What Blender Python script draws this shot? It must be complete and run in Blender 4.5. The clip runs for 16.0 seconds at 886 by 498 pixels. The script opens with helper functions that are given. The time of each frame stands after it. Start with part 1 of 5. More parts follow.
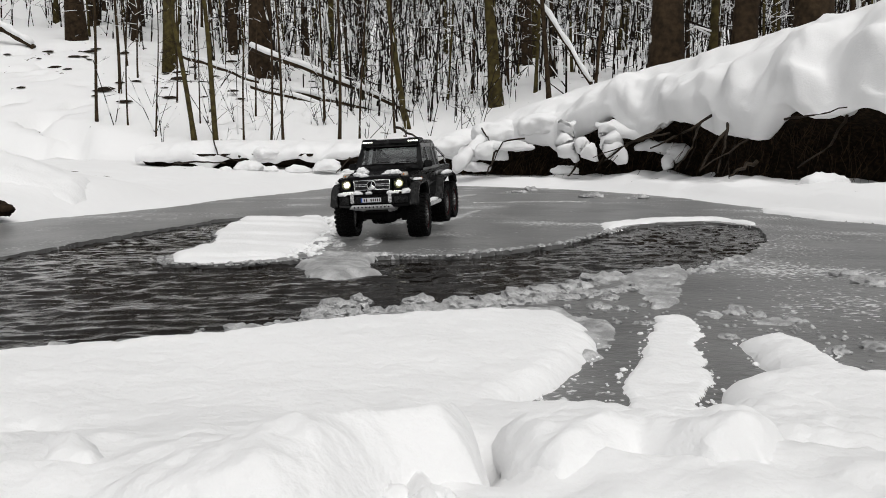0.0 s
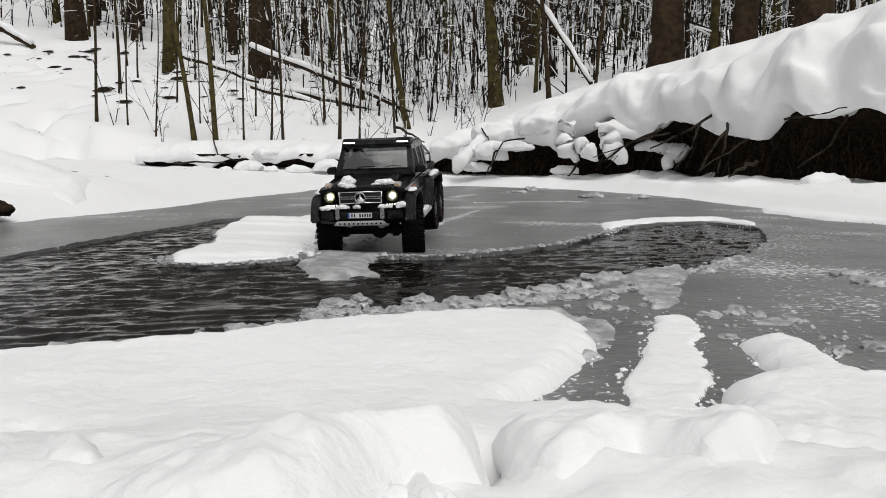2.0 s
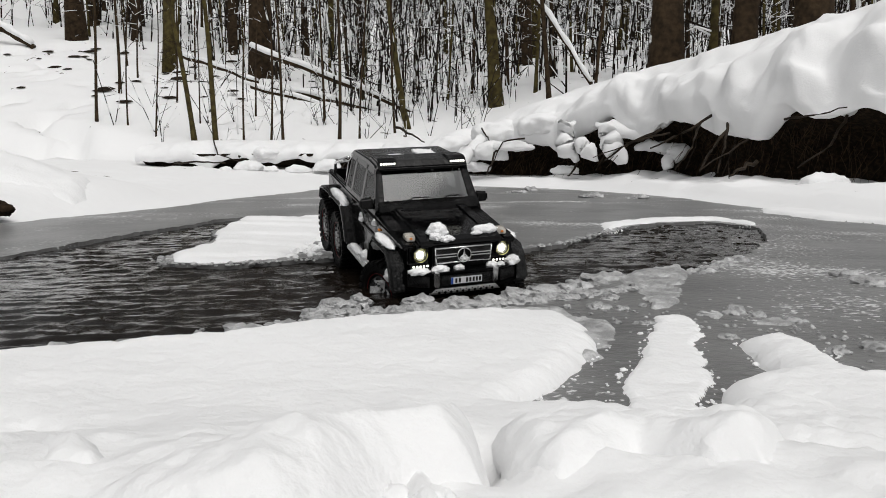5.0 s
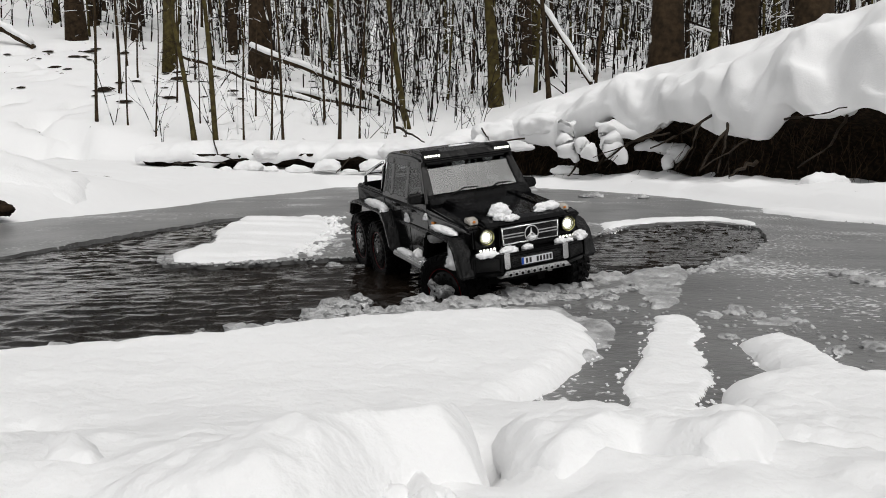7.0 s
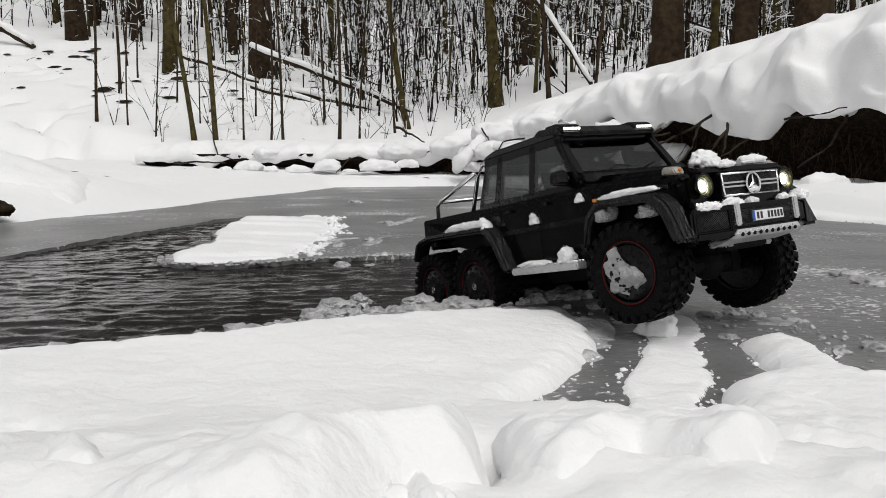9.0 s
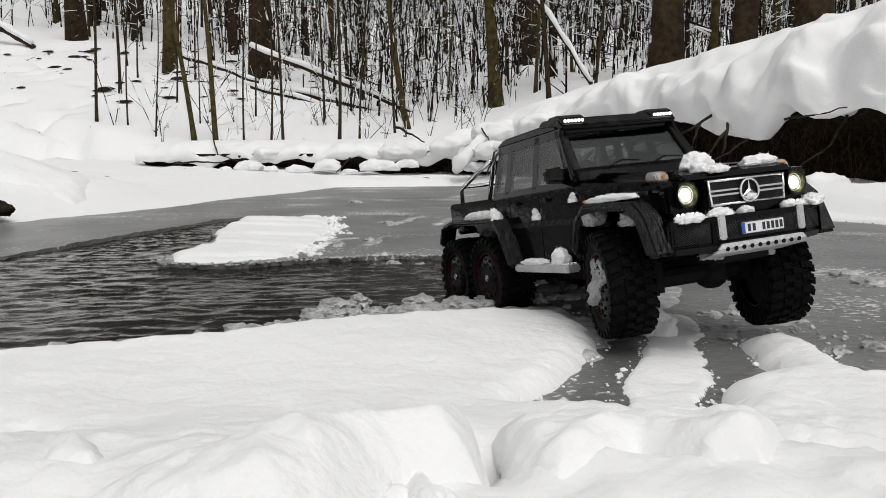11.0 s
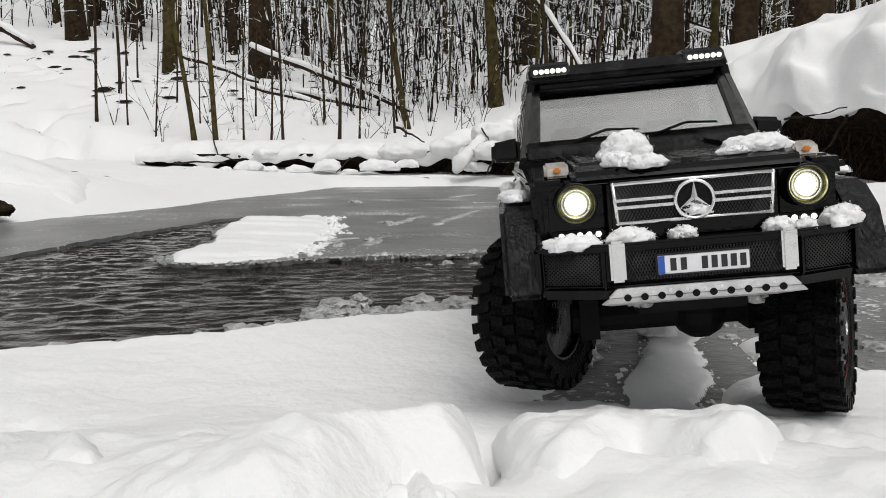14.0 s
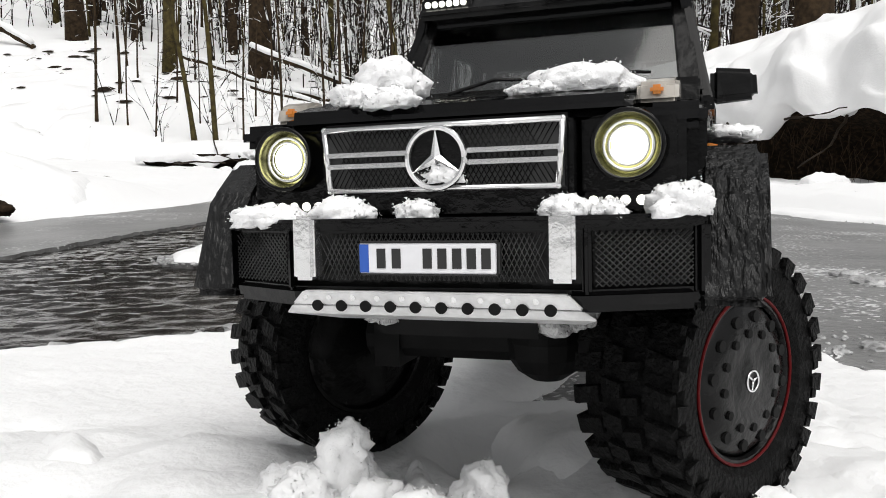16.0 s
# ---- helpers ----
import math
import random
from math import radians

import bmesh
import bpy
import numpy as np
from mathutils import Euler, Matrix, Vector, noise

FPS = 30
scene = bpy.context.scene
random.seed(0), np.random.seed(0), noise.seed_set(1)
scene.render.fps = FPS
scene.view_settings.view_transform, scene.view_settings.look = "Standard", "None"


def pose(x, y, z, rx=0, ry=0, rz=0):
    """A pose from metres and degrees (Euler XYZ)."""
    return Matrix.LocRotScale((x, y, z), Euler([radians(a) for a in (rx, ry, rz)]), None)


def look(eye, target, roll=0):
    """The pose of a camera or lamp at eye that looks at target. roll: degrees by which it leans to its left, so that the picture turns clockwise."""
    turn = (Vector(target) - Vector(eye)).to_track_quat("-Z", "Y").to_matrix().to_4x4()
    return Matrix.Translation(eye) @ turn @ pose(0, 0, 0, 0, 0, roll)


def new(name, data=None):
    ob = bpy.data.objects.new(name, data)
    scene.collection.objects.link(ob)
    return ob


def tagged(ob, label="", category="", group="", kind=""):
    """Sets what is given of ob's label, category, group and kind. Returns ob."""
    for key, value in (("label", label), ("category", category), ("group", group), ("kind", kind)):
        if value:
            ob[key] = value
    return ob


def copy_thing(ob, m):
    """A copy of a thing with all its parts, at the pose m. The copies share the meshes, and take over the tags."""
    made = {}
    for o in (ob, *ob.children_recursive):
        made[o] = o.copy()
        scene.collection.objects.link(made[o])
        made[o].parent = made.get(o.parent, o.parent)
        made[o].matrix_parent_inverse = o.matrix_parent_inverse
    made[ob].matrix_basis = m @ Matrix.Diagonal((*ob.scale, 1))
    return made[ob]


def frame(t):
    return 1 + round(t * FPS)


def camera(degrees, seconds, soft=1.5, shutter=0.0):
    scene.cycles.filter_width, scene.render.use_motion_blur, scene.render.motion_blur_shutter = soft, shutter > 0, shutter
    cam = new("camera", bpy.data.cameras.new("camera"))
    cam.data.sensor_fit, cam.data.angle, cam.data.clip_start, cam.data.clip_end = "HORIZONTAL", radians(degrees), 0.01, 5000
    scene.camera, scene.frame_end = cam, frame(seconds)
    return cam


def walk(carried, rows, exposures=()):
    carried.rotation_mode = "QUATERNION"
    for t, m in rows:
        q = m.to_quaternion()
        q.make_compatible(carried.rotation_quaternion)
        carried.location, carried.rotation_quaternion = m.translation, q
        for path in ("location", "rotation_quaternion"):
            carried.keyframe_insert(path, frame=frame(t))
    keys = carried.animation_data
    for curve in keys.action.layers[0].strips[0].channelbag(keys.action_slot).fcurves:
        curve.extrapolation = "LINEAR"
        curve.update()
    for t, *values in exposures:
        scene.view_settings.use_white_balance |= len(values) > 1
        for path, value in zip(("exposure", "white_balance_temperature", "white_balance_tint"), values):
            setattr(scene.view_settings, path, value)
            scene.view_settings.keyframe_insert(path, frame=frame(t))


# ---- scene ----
# A small model truck drives over a frozen woodland creek; the camera stands still, low over the snow.
cam = camera(58.5, 16.0, soft=0.9)
EYE = pose(0, 0, 0.195, 83.84, 0, 0)
walk(cam, [(0, EYE), (16, EYE)], [(0, -0.27), (14.8, -0.27), (15.4, -0.15), (16, 0.1)])

# overcast winter light
world = bpy.data.worlds.new("overcast_sky")
scene.world = world
world.use_nodes = True
wn, wl = world.node_tree.nodes, world.node_tree.links
sky = wn.new("ShaderNodeTexSky")
sky.sky_type, sky.sun_disc = "NISHITA", False
sky.sun_elevation, sky.sun_rotation = radians(60), radians(158)
sky.dust_density = 4.0
grey = wn.new("ShaderNodeHueSaturation")
grey.inputs["Saturation"].default_value = 0.06
wl.new(sky.outputs[0], grey.inputs["Color"])
wl.new(grey.outputs[0], wn["Background"].inputs["Color"])
wn["Background"].inputs["Strength"].default_value = 0.13
sun = new("sun", bpy.data.lights.new("sun", "SUN"))
sun.data.energy, sun.data.angle, sun.data.color = 1.0, radians(50), (1.0, 0.97, 0.93)
sun.matrix_world = look((5, -13, 30), (0, 0, 0))


# ---- materials ----
def material(name, color, rough=0.6, metal=0.0, second=None, scale=20.0, amount=0.5, bump=0.0, bump_scale=60.0, coat=0.0, spec=0.5,
             emit=None, power=0.0, detail=6.0, low=0.35, high=0.65, stretch=None):
    """A principled material: two colours mixed by noise at one scale, relief by noise at a second."""
    m = bpy.data.materials.new(name)
    m.use_nodes = True
    n, l = m.node_tree.nodes, m.node_tree.links
    b = n["Principled BSDF"]
    b.inputs["Base Color"].default_value = (*color, 1)
    b.inputs["Roughness"].default_value = rough
    b.inputs["Metallic"].default_value = metal
    b.inputs["Coat Weight"].default_value = coat
    b.inputs["Specular IOR Level"].default_value = spec
    tc = n.new("ShaderNodeTexCoord")
    if second:
        tex = n.new("ShaderNodeTexNoise")
        tex.inputs["Scale"].default_value, tex.inputs["Detail"].default_value = scale, detail
        l.new(tc.outputs["Object"], tex.inputs["Vector"])
        ramp = n.new("ShaderNodeMapRange")
        ramp.inputs[1].default_value, ramp.inputs[2].default_value = low, high
        ramp.inputs[4].default_value = amount
        l.new(tex.outputs[0], ramp.inputs[0])
        mix = n.new("ShaderNodeMix")
        mix.data_type = "RGBA"
        mix.inputs[6].default_value, mix.inputs[7].default_value = (*color, 1), (*second, 1)
        l.new(ramp.outputs[0], mix.inputs[0])
        l.new(mix.outputs[2], b.inputs["Base Color"])
    if bump:
        fine = n.new("ShaderNodeTexNoise")
        fine.inputs["Scale"].default_value, fine.inputs["Detail"].default_value = bump_scale, 5
        l.new(tc.outputs["Object"], fine.inputs["Vector"])
        if stretch:
            scaled = n.new("ShaderNodeMapping")
            scaled.inputs["Scale"].default_value = stretch
            l.new(tc.outputs["Object"], scaled.inputs["Vector"])
            l.new(scaled.outputs[0], fine.inputs["Vector"])
        bp = n.new("ShaderNodeBump")
        bp.inputs["Strength"].default_value, bp.inputs["Distance"].default_value = bump, 0.01
        l.new(fine.outputs[0], bp.inputs["Height"])
        l.new(bp.outputs[0], b.inputs["Normal"])
    if emit:
        b.inputs["Emission Color"].default_value = (*emit, 1)
        b.inputs["Emission Strength"].default_value = power
    return m


SNOW = material("snow", (0.88, 0.88, 0.88), 0.8, second=(0.8, 0.8, 0.8), scale=6, amount=0.6, bump=0.3, bump_scale=110, spec=0.15)
FARSNOW = material("old_snow", (0.85, 0.85, 0.85), 0.85, second=(0.07, 0.055, 0.04), scale=3.0, amount=0.9, bump=0.5, bump_scale=12, low=0.78, high=0.81, detail=9, spec=0.1)
FROST = material("crumbly_frost", (0.3, 0.3, 0.3), 0.35, second=(0.68, 0.68, 0.68), scale=30, amount=0.9, bump=0.6, bump_scale=160, low=0.4, high=0.7)
ICE = material("grey_ice", (0.12, 0.12, 0.118), 0.3, second=(0.25, 0.25, 0.247), scale=4, amount=0.6, bump=0.25, bump_scale=70, spec=0.4)


def speckle(m, scale, low, high, color, rough):
    """Adds small specks over a material's colour: bright crystals, dabs of snow, dark dents."""
    n, l = m.node_tree.nodes, m.node_tree.links
    b = n["Principled BSDF"]
    was = b.inputs["Base Color"].links[0].from_socket
    tc, tex, big, mul, ramp, mix = (n.new(k) for k in ("ShaderNodeTexCoord", "ShaderNodeTexNoise", "ShaderNodeTexNoise", "ShaderNodeMath", "ShaderNodeMapRange", "ShaderNodeMix"))
    tex.inputs["Scale"].default_value, tex.inputs["Detail"].default_value = scale, 8
    big.inputs["Scale"].default_value, big.inputs["Detail"].default_value = 2.2, 3
    mul.operation = "ADD"
    l.new(tc.outputs["Object"], tex.inputs["Vector"])
    l.new(tc.outputs["Object"], big.inputs["Vector"])
    l.new(tex.outputs[0], mul.inputs[0])
    l.new(big.outputs[0], mul.inputs[1])
    l.new(mul.outputs[0], ramp.inputs[0])
    ramp.inputs[1].default_value, ramp.inputs[2].default_value = low, high
    mix.data_type = "RGBA"
    l.new(ramp.outputs[0], mix.inputs[0])
    l.new(was, mix.inputs[6])
    mix.inputs[7].default_value = (*color, 1)
    l.new(mix.outputs[2], b.inputs["Base Color"])


speckle(ICE, 95, 1.14, 1.22, (0.75, 0.75, 0.75), 0.6)

WATER = material("dark_water", (0.006, 0.005, 0.004), 0.03, second=(0.014, 0.009, 0.006), scale=2, amount=0.6, spec=0.12, bump=0.15, bump_scale=70)
# earth colour lowered to carry the deep shade of the recess under the snow
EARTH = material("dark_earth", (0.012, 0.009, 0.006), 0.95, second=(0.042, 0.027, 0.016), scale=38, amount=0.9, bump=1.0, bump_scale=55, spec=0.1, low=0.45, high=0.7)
BARK = material("brown_bark", (0.055, 0.037, 0.021), 0.9, second=(0.014, 0.01, 0.007), scale=14, amount=0.8, bump=0.9, bump_scale=35, spec=0.1)
BARKSNOW = material("dark_bark_with_snow", (0.015, 0.011, 0.008), 0.9, second=(0.88, 0.88, 0.88), scale=5, amount=1.0, bump=0.6, bump_scale=30, low=0.53, high=0.55, spec=0.1)
GREENBARK = material("mossy_bark", (0.085, 0.068, 0.024), 0.9, second=(0.03, 0.024, 0.012), scale=14, amount=0.9, bump=0.8, bump_scale=45, spec=0.1)
STRAW = material("dry_rootlets", (0.07, 0.046, 0.026), 0.9, second=(0.03, 0.02, 0.012), scale=20, amount=0.8, spec=0.1)
ROOT = material("wet_root", (0.015, 0.011, 0.008), 0.7, second=(0.06, 0.045, 0.03), scale=25, amount=0.6, bump=0.5, bump_scale=60, spec=0.15)
# dark specks paint the shade of small dents into the old snow
speckle(FARSNOW, 8, 1.3, 1.34, (0.1, 0.085, 0.07), 0.9)
speckle(BARK, 5, 1.27, 1.31, (0.8, 0.8, 0.8), 0.8)
speckle(GREENBARK, 5, 1.29, 1.33, (0.8, 0.8, 0.8), 0.8)


# ---- shape helpers ----
def lattice(ix, iy, seed):
    h = (ix * 374761393 + iy * 668265263 + seed * 974634777) & 0x7FFFFFFF
    h = ((h ^ (h >> 13)) * 1274126177) & 0x7FFFFFFF
    return ((h ^ (h >> 16)) & 0xFFFF) / 32767.5 - 1.0


def fbm(x, y, size, octaves=4, seed=0):
    """Smooth noise of about -1 to 1 with features of that size in metres."""
    x, y = np.asarray(x, float) / size, np.asarray(y, float) / size
    total, gain = 0.0, 0.55
    for k in range(octaves):
        ix, iy = np.floor(x).astype(np.int64), np.floor(y).astype(np.int64)
        fx, fy = x - ix, y - iy
        fx, fy = fx * fx * (3 - 2 * fx), fy * fy * (3 - 2 * fy)
        a, b = lattice(ix, iy, seed + k), lattice(ix + 1, iy, seed + k)
        c, d = lattice(ix, iy + 1, seed + k), lattice(ix + 1, iy + 1, seed + k)
        total = total + gain * (a + (b - a) * fx + (c - a) * fy + (a - b - c + d) * fx * fy)
        x, y, gain = x * 2.03 + 7.1, y * 2.03 + 3.7, gain * 0.5
    return total


def step(a, b, v):
    s = np.clip((np.asarray(v, float) - a) / (b - a), 0, 1)
    return s * s * (3 - 2 * s)


def inside(poly, x, y):
    """Distance to a closed outline, positive inside it."""
    x, y = np.asarray(x, float), np.asarray(y, float)
    best, odd = np.full(x.shape, 1e9), np.zeros(x.shape, bool)
    for (ax, ay), (bx, by) in zip(poly, poly[1:] + poly[:1]):
        ux, uy = bx - ax, by - ay
        s = np.clip(((x - ax) * ux + (y - ay) * uy) / (ux * ux + uy * uy + 1e-12), 0, 1)
        best = np.minimum(best, np.hypot(x - ax - s * ux, y - ay - s * uy))
        odd ^= ((ay > y) != (by > y)) & (x < ux * (y - ay) / (uy if abs(uy) > 1e-12 else 1e-12) + ax)
    return np.where(odd, best, -best)


def spaced(lo, hi, mid, fine, grow):
    """Steps that are fine near mid and grow away from it."""
    out, v = [mid], mid
    while v < hi:
        v += fine + grow * abs(v - mid)
        out.append(v)
    v = mid
    while v > lo:
        v -= fine + grow * abs(v - mid)
        out.insert(0, v)
    return np.array(out)


def finish(name, verts, faces, mat, smooth=True):
    me = bpy.data.meshes.new(name)
    me.from_pydata(verts, [], faces)
    me.validate()
    me.materials.append(mat)
    if smooth:
        me.polygons.foreach_set("use_smooth", [True] * len(me.polygons))
    return new(name, me)


def field(name, xs, ys, height, mat, keep=None, skirt=0.0):
    """A sheet of ground over the grid xs, ys. keep(x, y): distance inside its outline; its rim is drawn onto the outline and dropped by skirt."""
    x, y = np.meshgrid(xs, ys)
    nx = len(xs)
    if keep is None:
        cells = np.ones((len(ys) - 1, nx - 1), bool)
    else:
        d, e = keep(x, y), 1e-4
        h = np.minimum(np.gradient(x, axis=1), np.gradient(y, axis=0))
        ok = d > -0.75 * h
        cells = ok[:-1, :-1] & ok[1:, :-1] & ok[:-1, 1:] & ok[1:, 1:]
        gx, gy = (keep(x + e, y) - d) / e, (keep(x, y + e) - d) / e
        g = np.maximum(np.hypot(gx, gy), 0.3)
        out = np.where(d < 0, np.clip(-d, 0, 1.2 * h), 0)
        x, y = x + gx / g * out / g, y + gy / g * out / g
    z = height(x, y)
    used = np.zeros(x.shape, bool)
    for a, b in ((slice(None, -1), slice(None, -1)), (slice(1, None), slice(None, -1)), (slice(None, -1), slice(1, None)), (slice(1, None), slice(1, None))):
        used[a, b] |= cells
    number = np.cumsum(used.ravel()).reshape(used.shape) - 1
    j, i = np.nonzero(cells)
    faces = np.stack([number[j, i], number[j, i + 1], number[j + 1, i + 1], number[j + 1, i]], 1)
    verts = np.stack([x, y, z], -1)[used]
    # leave out slivers that the outline folded over
    p, q, r, s = (verts[faces[:, k], :2] for k in range(4))
    turn = [(b[:, 0] - a[:, 0]) * (c[:, 1] - a[:, 1]) - (b[:, 1] - a[:, 1]) * (c[:, 0] - a[:, 0]) for a, b, c in ((p, q, r), (p, r, s))]
    faces = faces[(turn[0] > 1e-9) & (turn[1] > 1e-9)]
    if skirt:
        # the open edges of the sheet get a wall of the sheet's thickness
        e = np.concatenate([faces[:, [0, 1]], faces[:, [1, 2]], faces[:, [2, 3]], faces[:, [3, 0]]])
        code = np.minimum(e[:, 0], e[:, 1]) * 10_000_000 + np.maximum(e[:, 0], e[:, 1])
        _, first, count = np.unique(code, return_index=True, return_counts=True)
        rim = e[first[count == 1]]
        low = verts.copy()
        low[:, 2] -= skirt
        n = len(verts)
        verts = np.concatenate([verts, verts, low])
        faces = np.concatenate([faces, np.stack([rim[:, 1] + n, rim[:, 0] + n, rim[:, 0] + 2 * n, rim[:, 1] + 2 * n], 1)])
    return finish(name, verts.tolist(), faces.tolist(), mat)


# ---- the creek: outlines in plan ----
WATER_EDGE = [(-7, 1.8), (-1.6, 1.5), (-0.93, 1.65), (-0.89, 1.95), (-0.85, 2.24), (-0.78, 2.71), (-0.71, 2.86), (-0.66, 2.24), (-0.57, 1.95), (-0.58, 1.65),
              (-0.55, 1.53), (-0.42, 1.5), (-0.32, 1.56), (-0.22, 1.63), (-0.12, 1.66), (0.01, 1.65), (0.15, 1.76), (0.28, 1.88), (0.43, 2.19), (0.54, 2.38), (0.74, 2.6), (0.9, 2.66), (0.96, 2.4), (0.83, 2.02),
              (0.6, 1.6), (0.48, 1.43), (0.31, 1.36), (0.22, 1.26), (0.15, 1.15), (0.05, 1.06), (-0.03, 1.05), (-0.11, 1.02),
              (-0.14, 0.97), (-0.23, 0.93), (-0.31, 0.87), (-0.38, 0.83), (-0.45, 0.79), (-0.8, 0.72), (-7, 0.55)]
SHORE = [(-6, 2.0), (-2.6, 2.2), (-1.45, 2.6), (-1.26, 3.64), (-0.86, 6.5), (0.17, 6.9), (0.94, 6.1), (1.35, 4.55), (1.41, 3.2), (1.45, 2.5), (2.2, 1.9),
         (6, 1.2), (6, -0.6), (-6, -0.6)]
BANK = [(-3.1, 8.1), (-1.8, 7.75), (-0.9, 7.6), (-0.2, 7.7), (0.25, 7.5), (1.08, 7.0), (1.78, 6.0), (2.03, 5.3), (2.58, 4.6), (3.5, 3.8), (6, 3.0)]
BANK_AREA = BANK + [(30, 3), (30, 40), (-30, 40), (-8, 8.6)]


def land(x, y):
    d = -inside(SHORE, x, y)
    z = -0.1 + 0.1 * step(-0.25, 0.0, d)
    z = z + 0.05 * step(0, 0.2, d) + 0.04 * np.clip(d, 0, 5)
    lean = x / np.maximum(y, 2.0)
    slope = 0.175 + 0.13 * step(0.0, 0.5, -lean)
    z = z + slope * np.maximum(0, y - 8.8) * step(-4, 8, y)
    z = z + (0.22 + 0.45 * step(-0.5, 2.5, x)) * step(0.0, 0.5, inside(BANK_AREA, x, y) - 0.5)
    z = z + 0.17 * np.exp(-(((x + 2.1) / 0.5) ** 2 + ((y - 3.5) / 0.5) ** 2))
    z = z + fbm(x, y, 0.8, 5, 3) * 0.07 * step(0.1, 1.5, d) - 0.2 * step(0.25, 0.45, fbm(x, y, 0.4, 2, 77)) * step(1.5, 3.0, d) * step(-1.2, -2.4, x) + fbm(x, y, 5, 3, 9) * 0.15 * step(2, 8, d)
    z = z + (0.035 + 0.05 * step(0.3, 1.0, x) * step(4.0, 4.6, y) * step(8.0, 7.0, y)) * np.abs(fbm(x, y, 0.35, 4, 17)) * step(0.02, 0.25, d)
    near = step(0.75, 0.2, y) * 0.09
    return z + near * step(0.3, -0.1, d)


ground = tagged(field("ground", spaced(-90, 90, 0, 0.03, 0.017), spaced(-12, 150, 3.5, 0.03, 0.016), land, FARSNOW), "snow-covered creek bed, banks and wooded slope", "ground", kind="structure")


def ice_edge(x, y):
    return -inside(WATER_EDGE, x, y) + fbm(x, y, 0.06, 3, 5) * 0.012


def ice_top(x, y):
    d = ice_edge(x, y)
    rim = np.exp(-np.clip(d, 0, 9) / 0.04) * (0.3 + fbm(x, y, 0.05, 3, 14))
    return 0.001 + fbm(x, y, 0.5, 3, 2) * 0.004 + fbm(x, y, 0.05, 3, 8) * 0.0014 + 0.005 * rim


xs = np.concatenate([np.arange(-6, -1.5, 0.08), np.arange(-1.5, 1.5, 0.011), np.arange(1.5, 6, 0.08)])
ys = [0.45]
while ys[-1] < 7.2:
    ys.append(ys[-1] + 0.008 * max(ys[-1], 0.8) ** 1.3)
ice = tagged(field("ice_sheet", xs, np.array(ys), ice_top, ICE, ice_edge, 0.03), "grey frosted ice sheet over the creek, broken at the edge", "ice", kind="structure")


def ripple(x, y):
    y = y - 0.12 * x
    return -0.007 + fbm(x * 0.45, y * 1.25, 0.019, 3, 21) * 0.0048 * (1 + 0.9 * fbm(x, y, 0.35, 2, 25)) + fbm(x * 0.6, y, 0.3, 2, 22) * 0.002


water = tagged(field("water", np.concatenate([np.arange(-8, -2.6, 0.05), np.arange(-2.6, 1.1, 0.0085), np.arange(1.1, 3, 0.05)]), spaced(0.45, 3.1, 0.9, 0.007, 0.004), ripple, WATER),
               "dark rippling open water of the creek", "water", kind="structure")


def heap(name, outline, top, fine, mat, label, rough=0.008, round_=0.04, seed=1, category="snow", kind="structure", base=-0.02):
    """Snow or slush lying within an outline: a rounded, uneven rim, and top(x, y) for its height."""
    def edge(x, y):
        return inside(outline, x, y) + fbm(x, y, 0.07, 4, seed) * rough

    def z(x, y):
        d = edge(x, y)
        s = np.sqrt(np.clip(1 - (1 - np.clip((d + 0.002) / round_, 0, 1)) ** 2, 0, 1))
        return base + (top(x, y) - base) * s
    px, py = [q[0] for q in outline], [q[1] for q in outline]
    ob = field(name, np.arange(min(px) - 0.05, max(px) + 0.05, fine), np.arange(min(py) - 0.05, max(py) + 0.05, fine), z, mat, edge)
    return tagged(ob, label, category, kind=kind)


NEAR = [(-2.5, 0.45), (-0.8, 0.64), (-0.45, 0.74), (-0.34, 0.79), (-0.27, 0.82), (-0.2, 0.87), (-0.09, 0.94), (0.045, 0.985), (0.145, 0.99), (0.175, 0.89),
        (0.166, 0.8), (0.115, 0.69), (0.06, 0.6), (0.13, 0.605), (0.15, 0.57), (0.168, 0.535), (0.185, 0.54), (0.205, 0.58), (0.222, 0.63), (0.24, 0.665), (0.275, 0.69), (0.303, 0.7), (0.302, 0.76), (0.31, 0.83), (0.375, 0.87),
        (0.395, 0.8), (0.375, 0.69), (0.42, 0.66), (0.7, 0.7), (2.5, 0.9), (2.5, -1.5), (-2.5, -1.5)]


def near_even(x, y):
    z = 0.02 + 0.026 * step(0.6, 0.36, y) + (0.004 + 0.008 * step(0.55, 0.4, y)) * fbm(x, y, 0.12, 3, 31) + 0.006 * fbm(x, y, 0.4, 2, 33)
    z = z - 0.012 * np.exp(-(((x + 0.27) / 0.09) ** 2 + ((y - 0.5) / 0.035) ** 2)) * (1 + fbm(x, y, 0.03, 3, 36))
    z = z - 0.016 * np.exp(-(((x - 0.25) / 0.07) ** 2 + ((y - 0.47) / 0.08) ** 2)) * step(0.16, 0.2, x)
    return z + (0.0025 + 0.004 * step(0.5, 0.4, y)) * fbm(x, y, 0.028, 3, 35) + 0.002 * fbm(x, y, 0.01, 3, 37)


def near_top(x, y):
    return near_even(x, y) - 0.03 * np.exp(-(((x - 0.02) / 0.022) ** 2 + ((y - 0.425) / 0.035) ** 2)) - 0.014 * np.exp(-(((x - 0.115) / 0.035) ** 2 + ((y - 0.425) / 0.02) ** 2))


near_snow = heap("snow_bank", NEAR, near_top, 0.006, SNOW, "lumpy trampled white snow on the near bank", seed=41, round_=0.038)


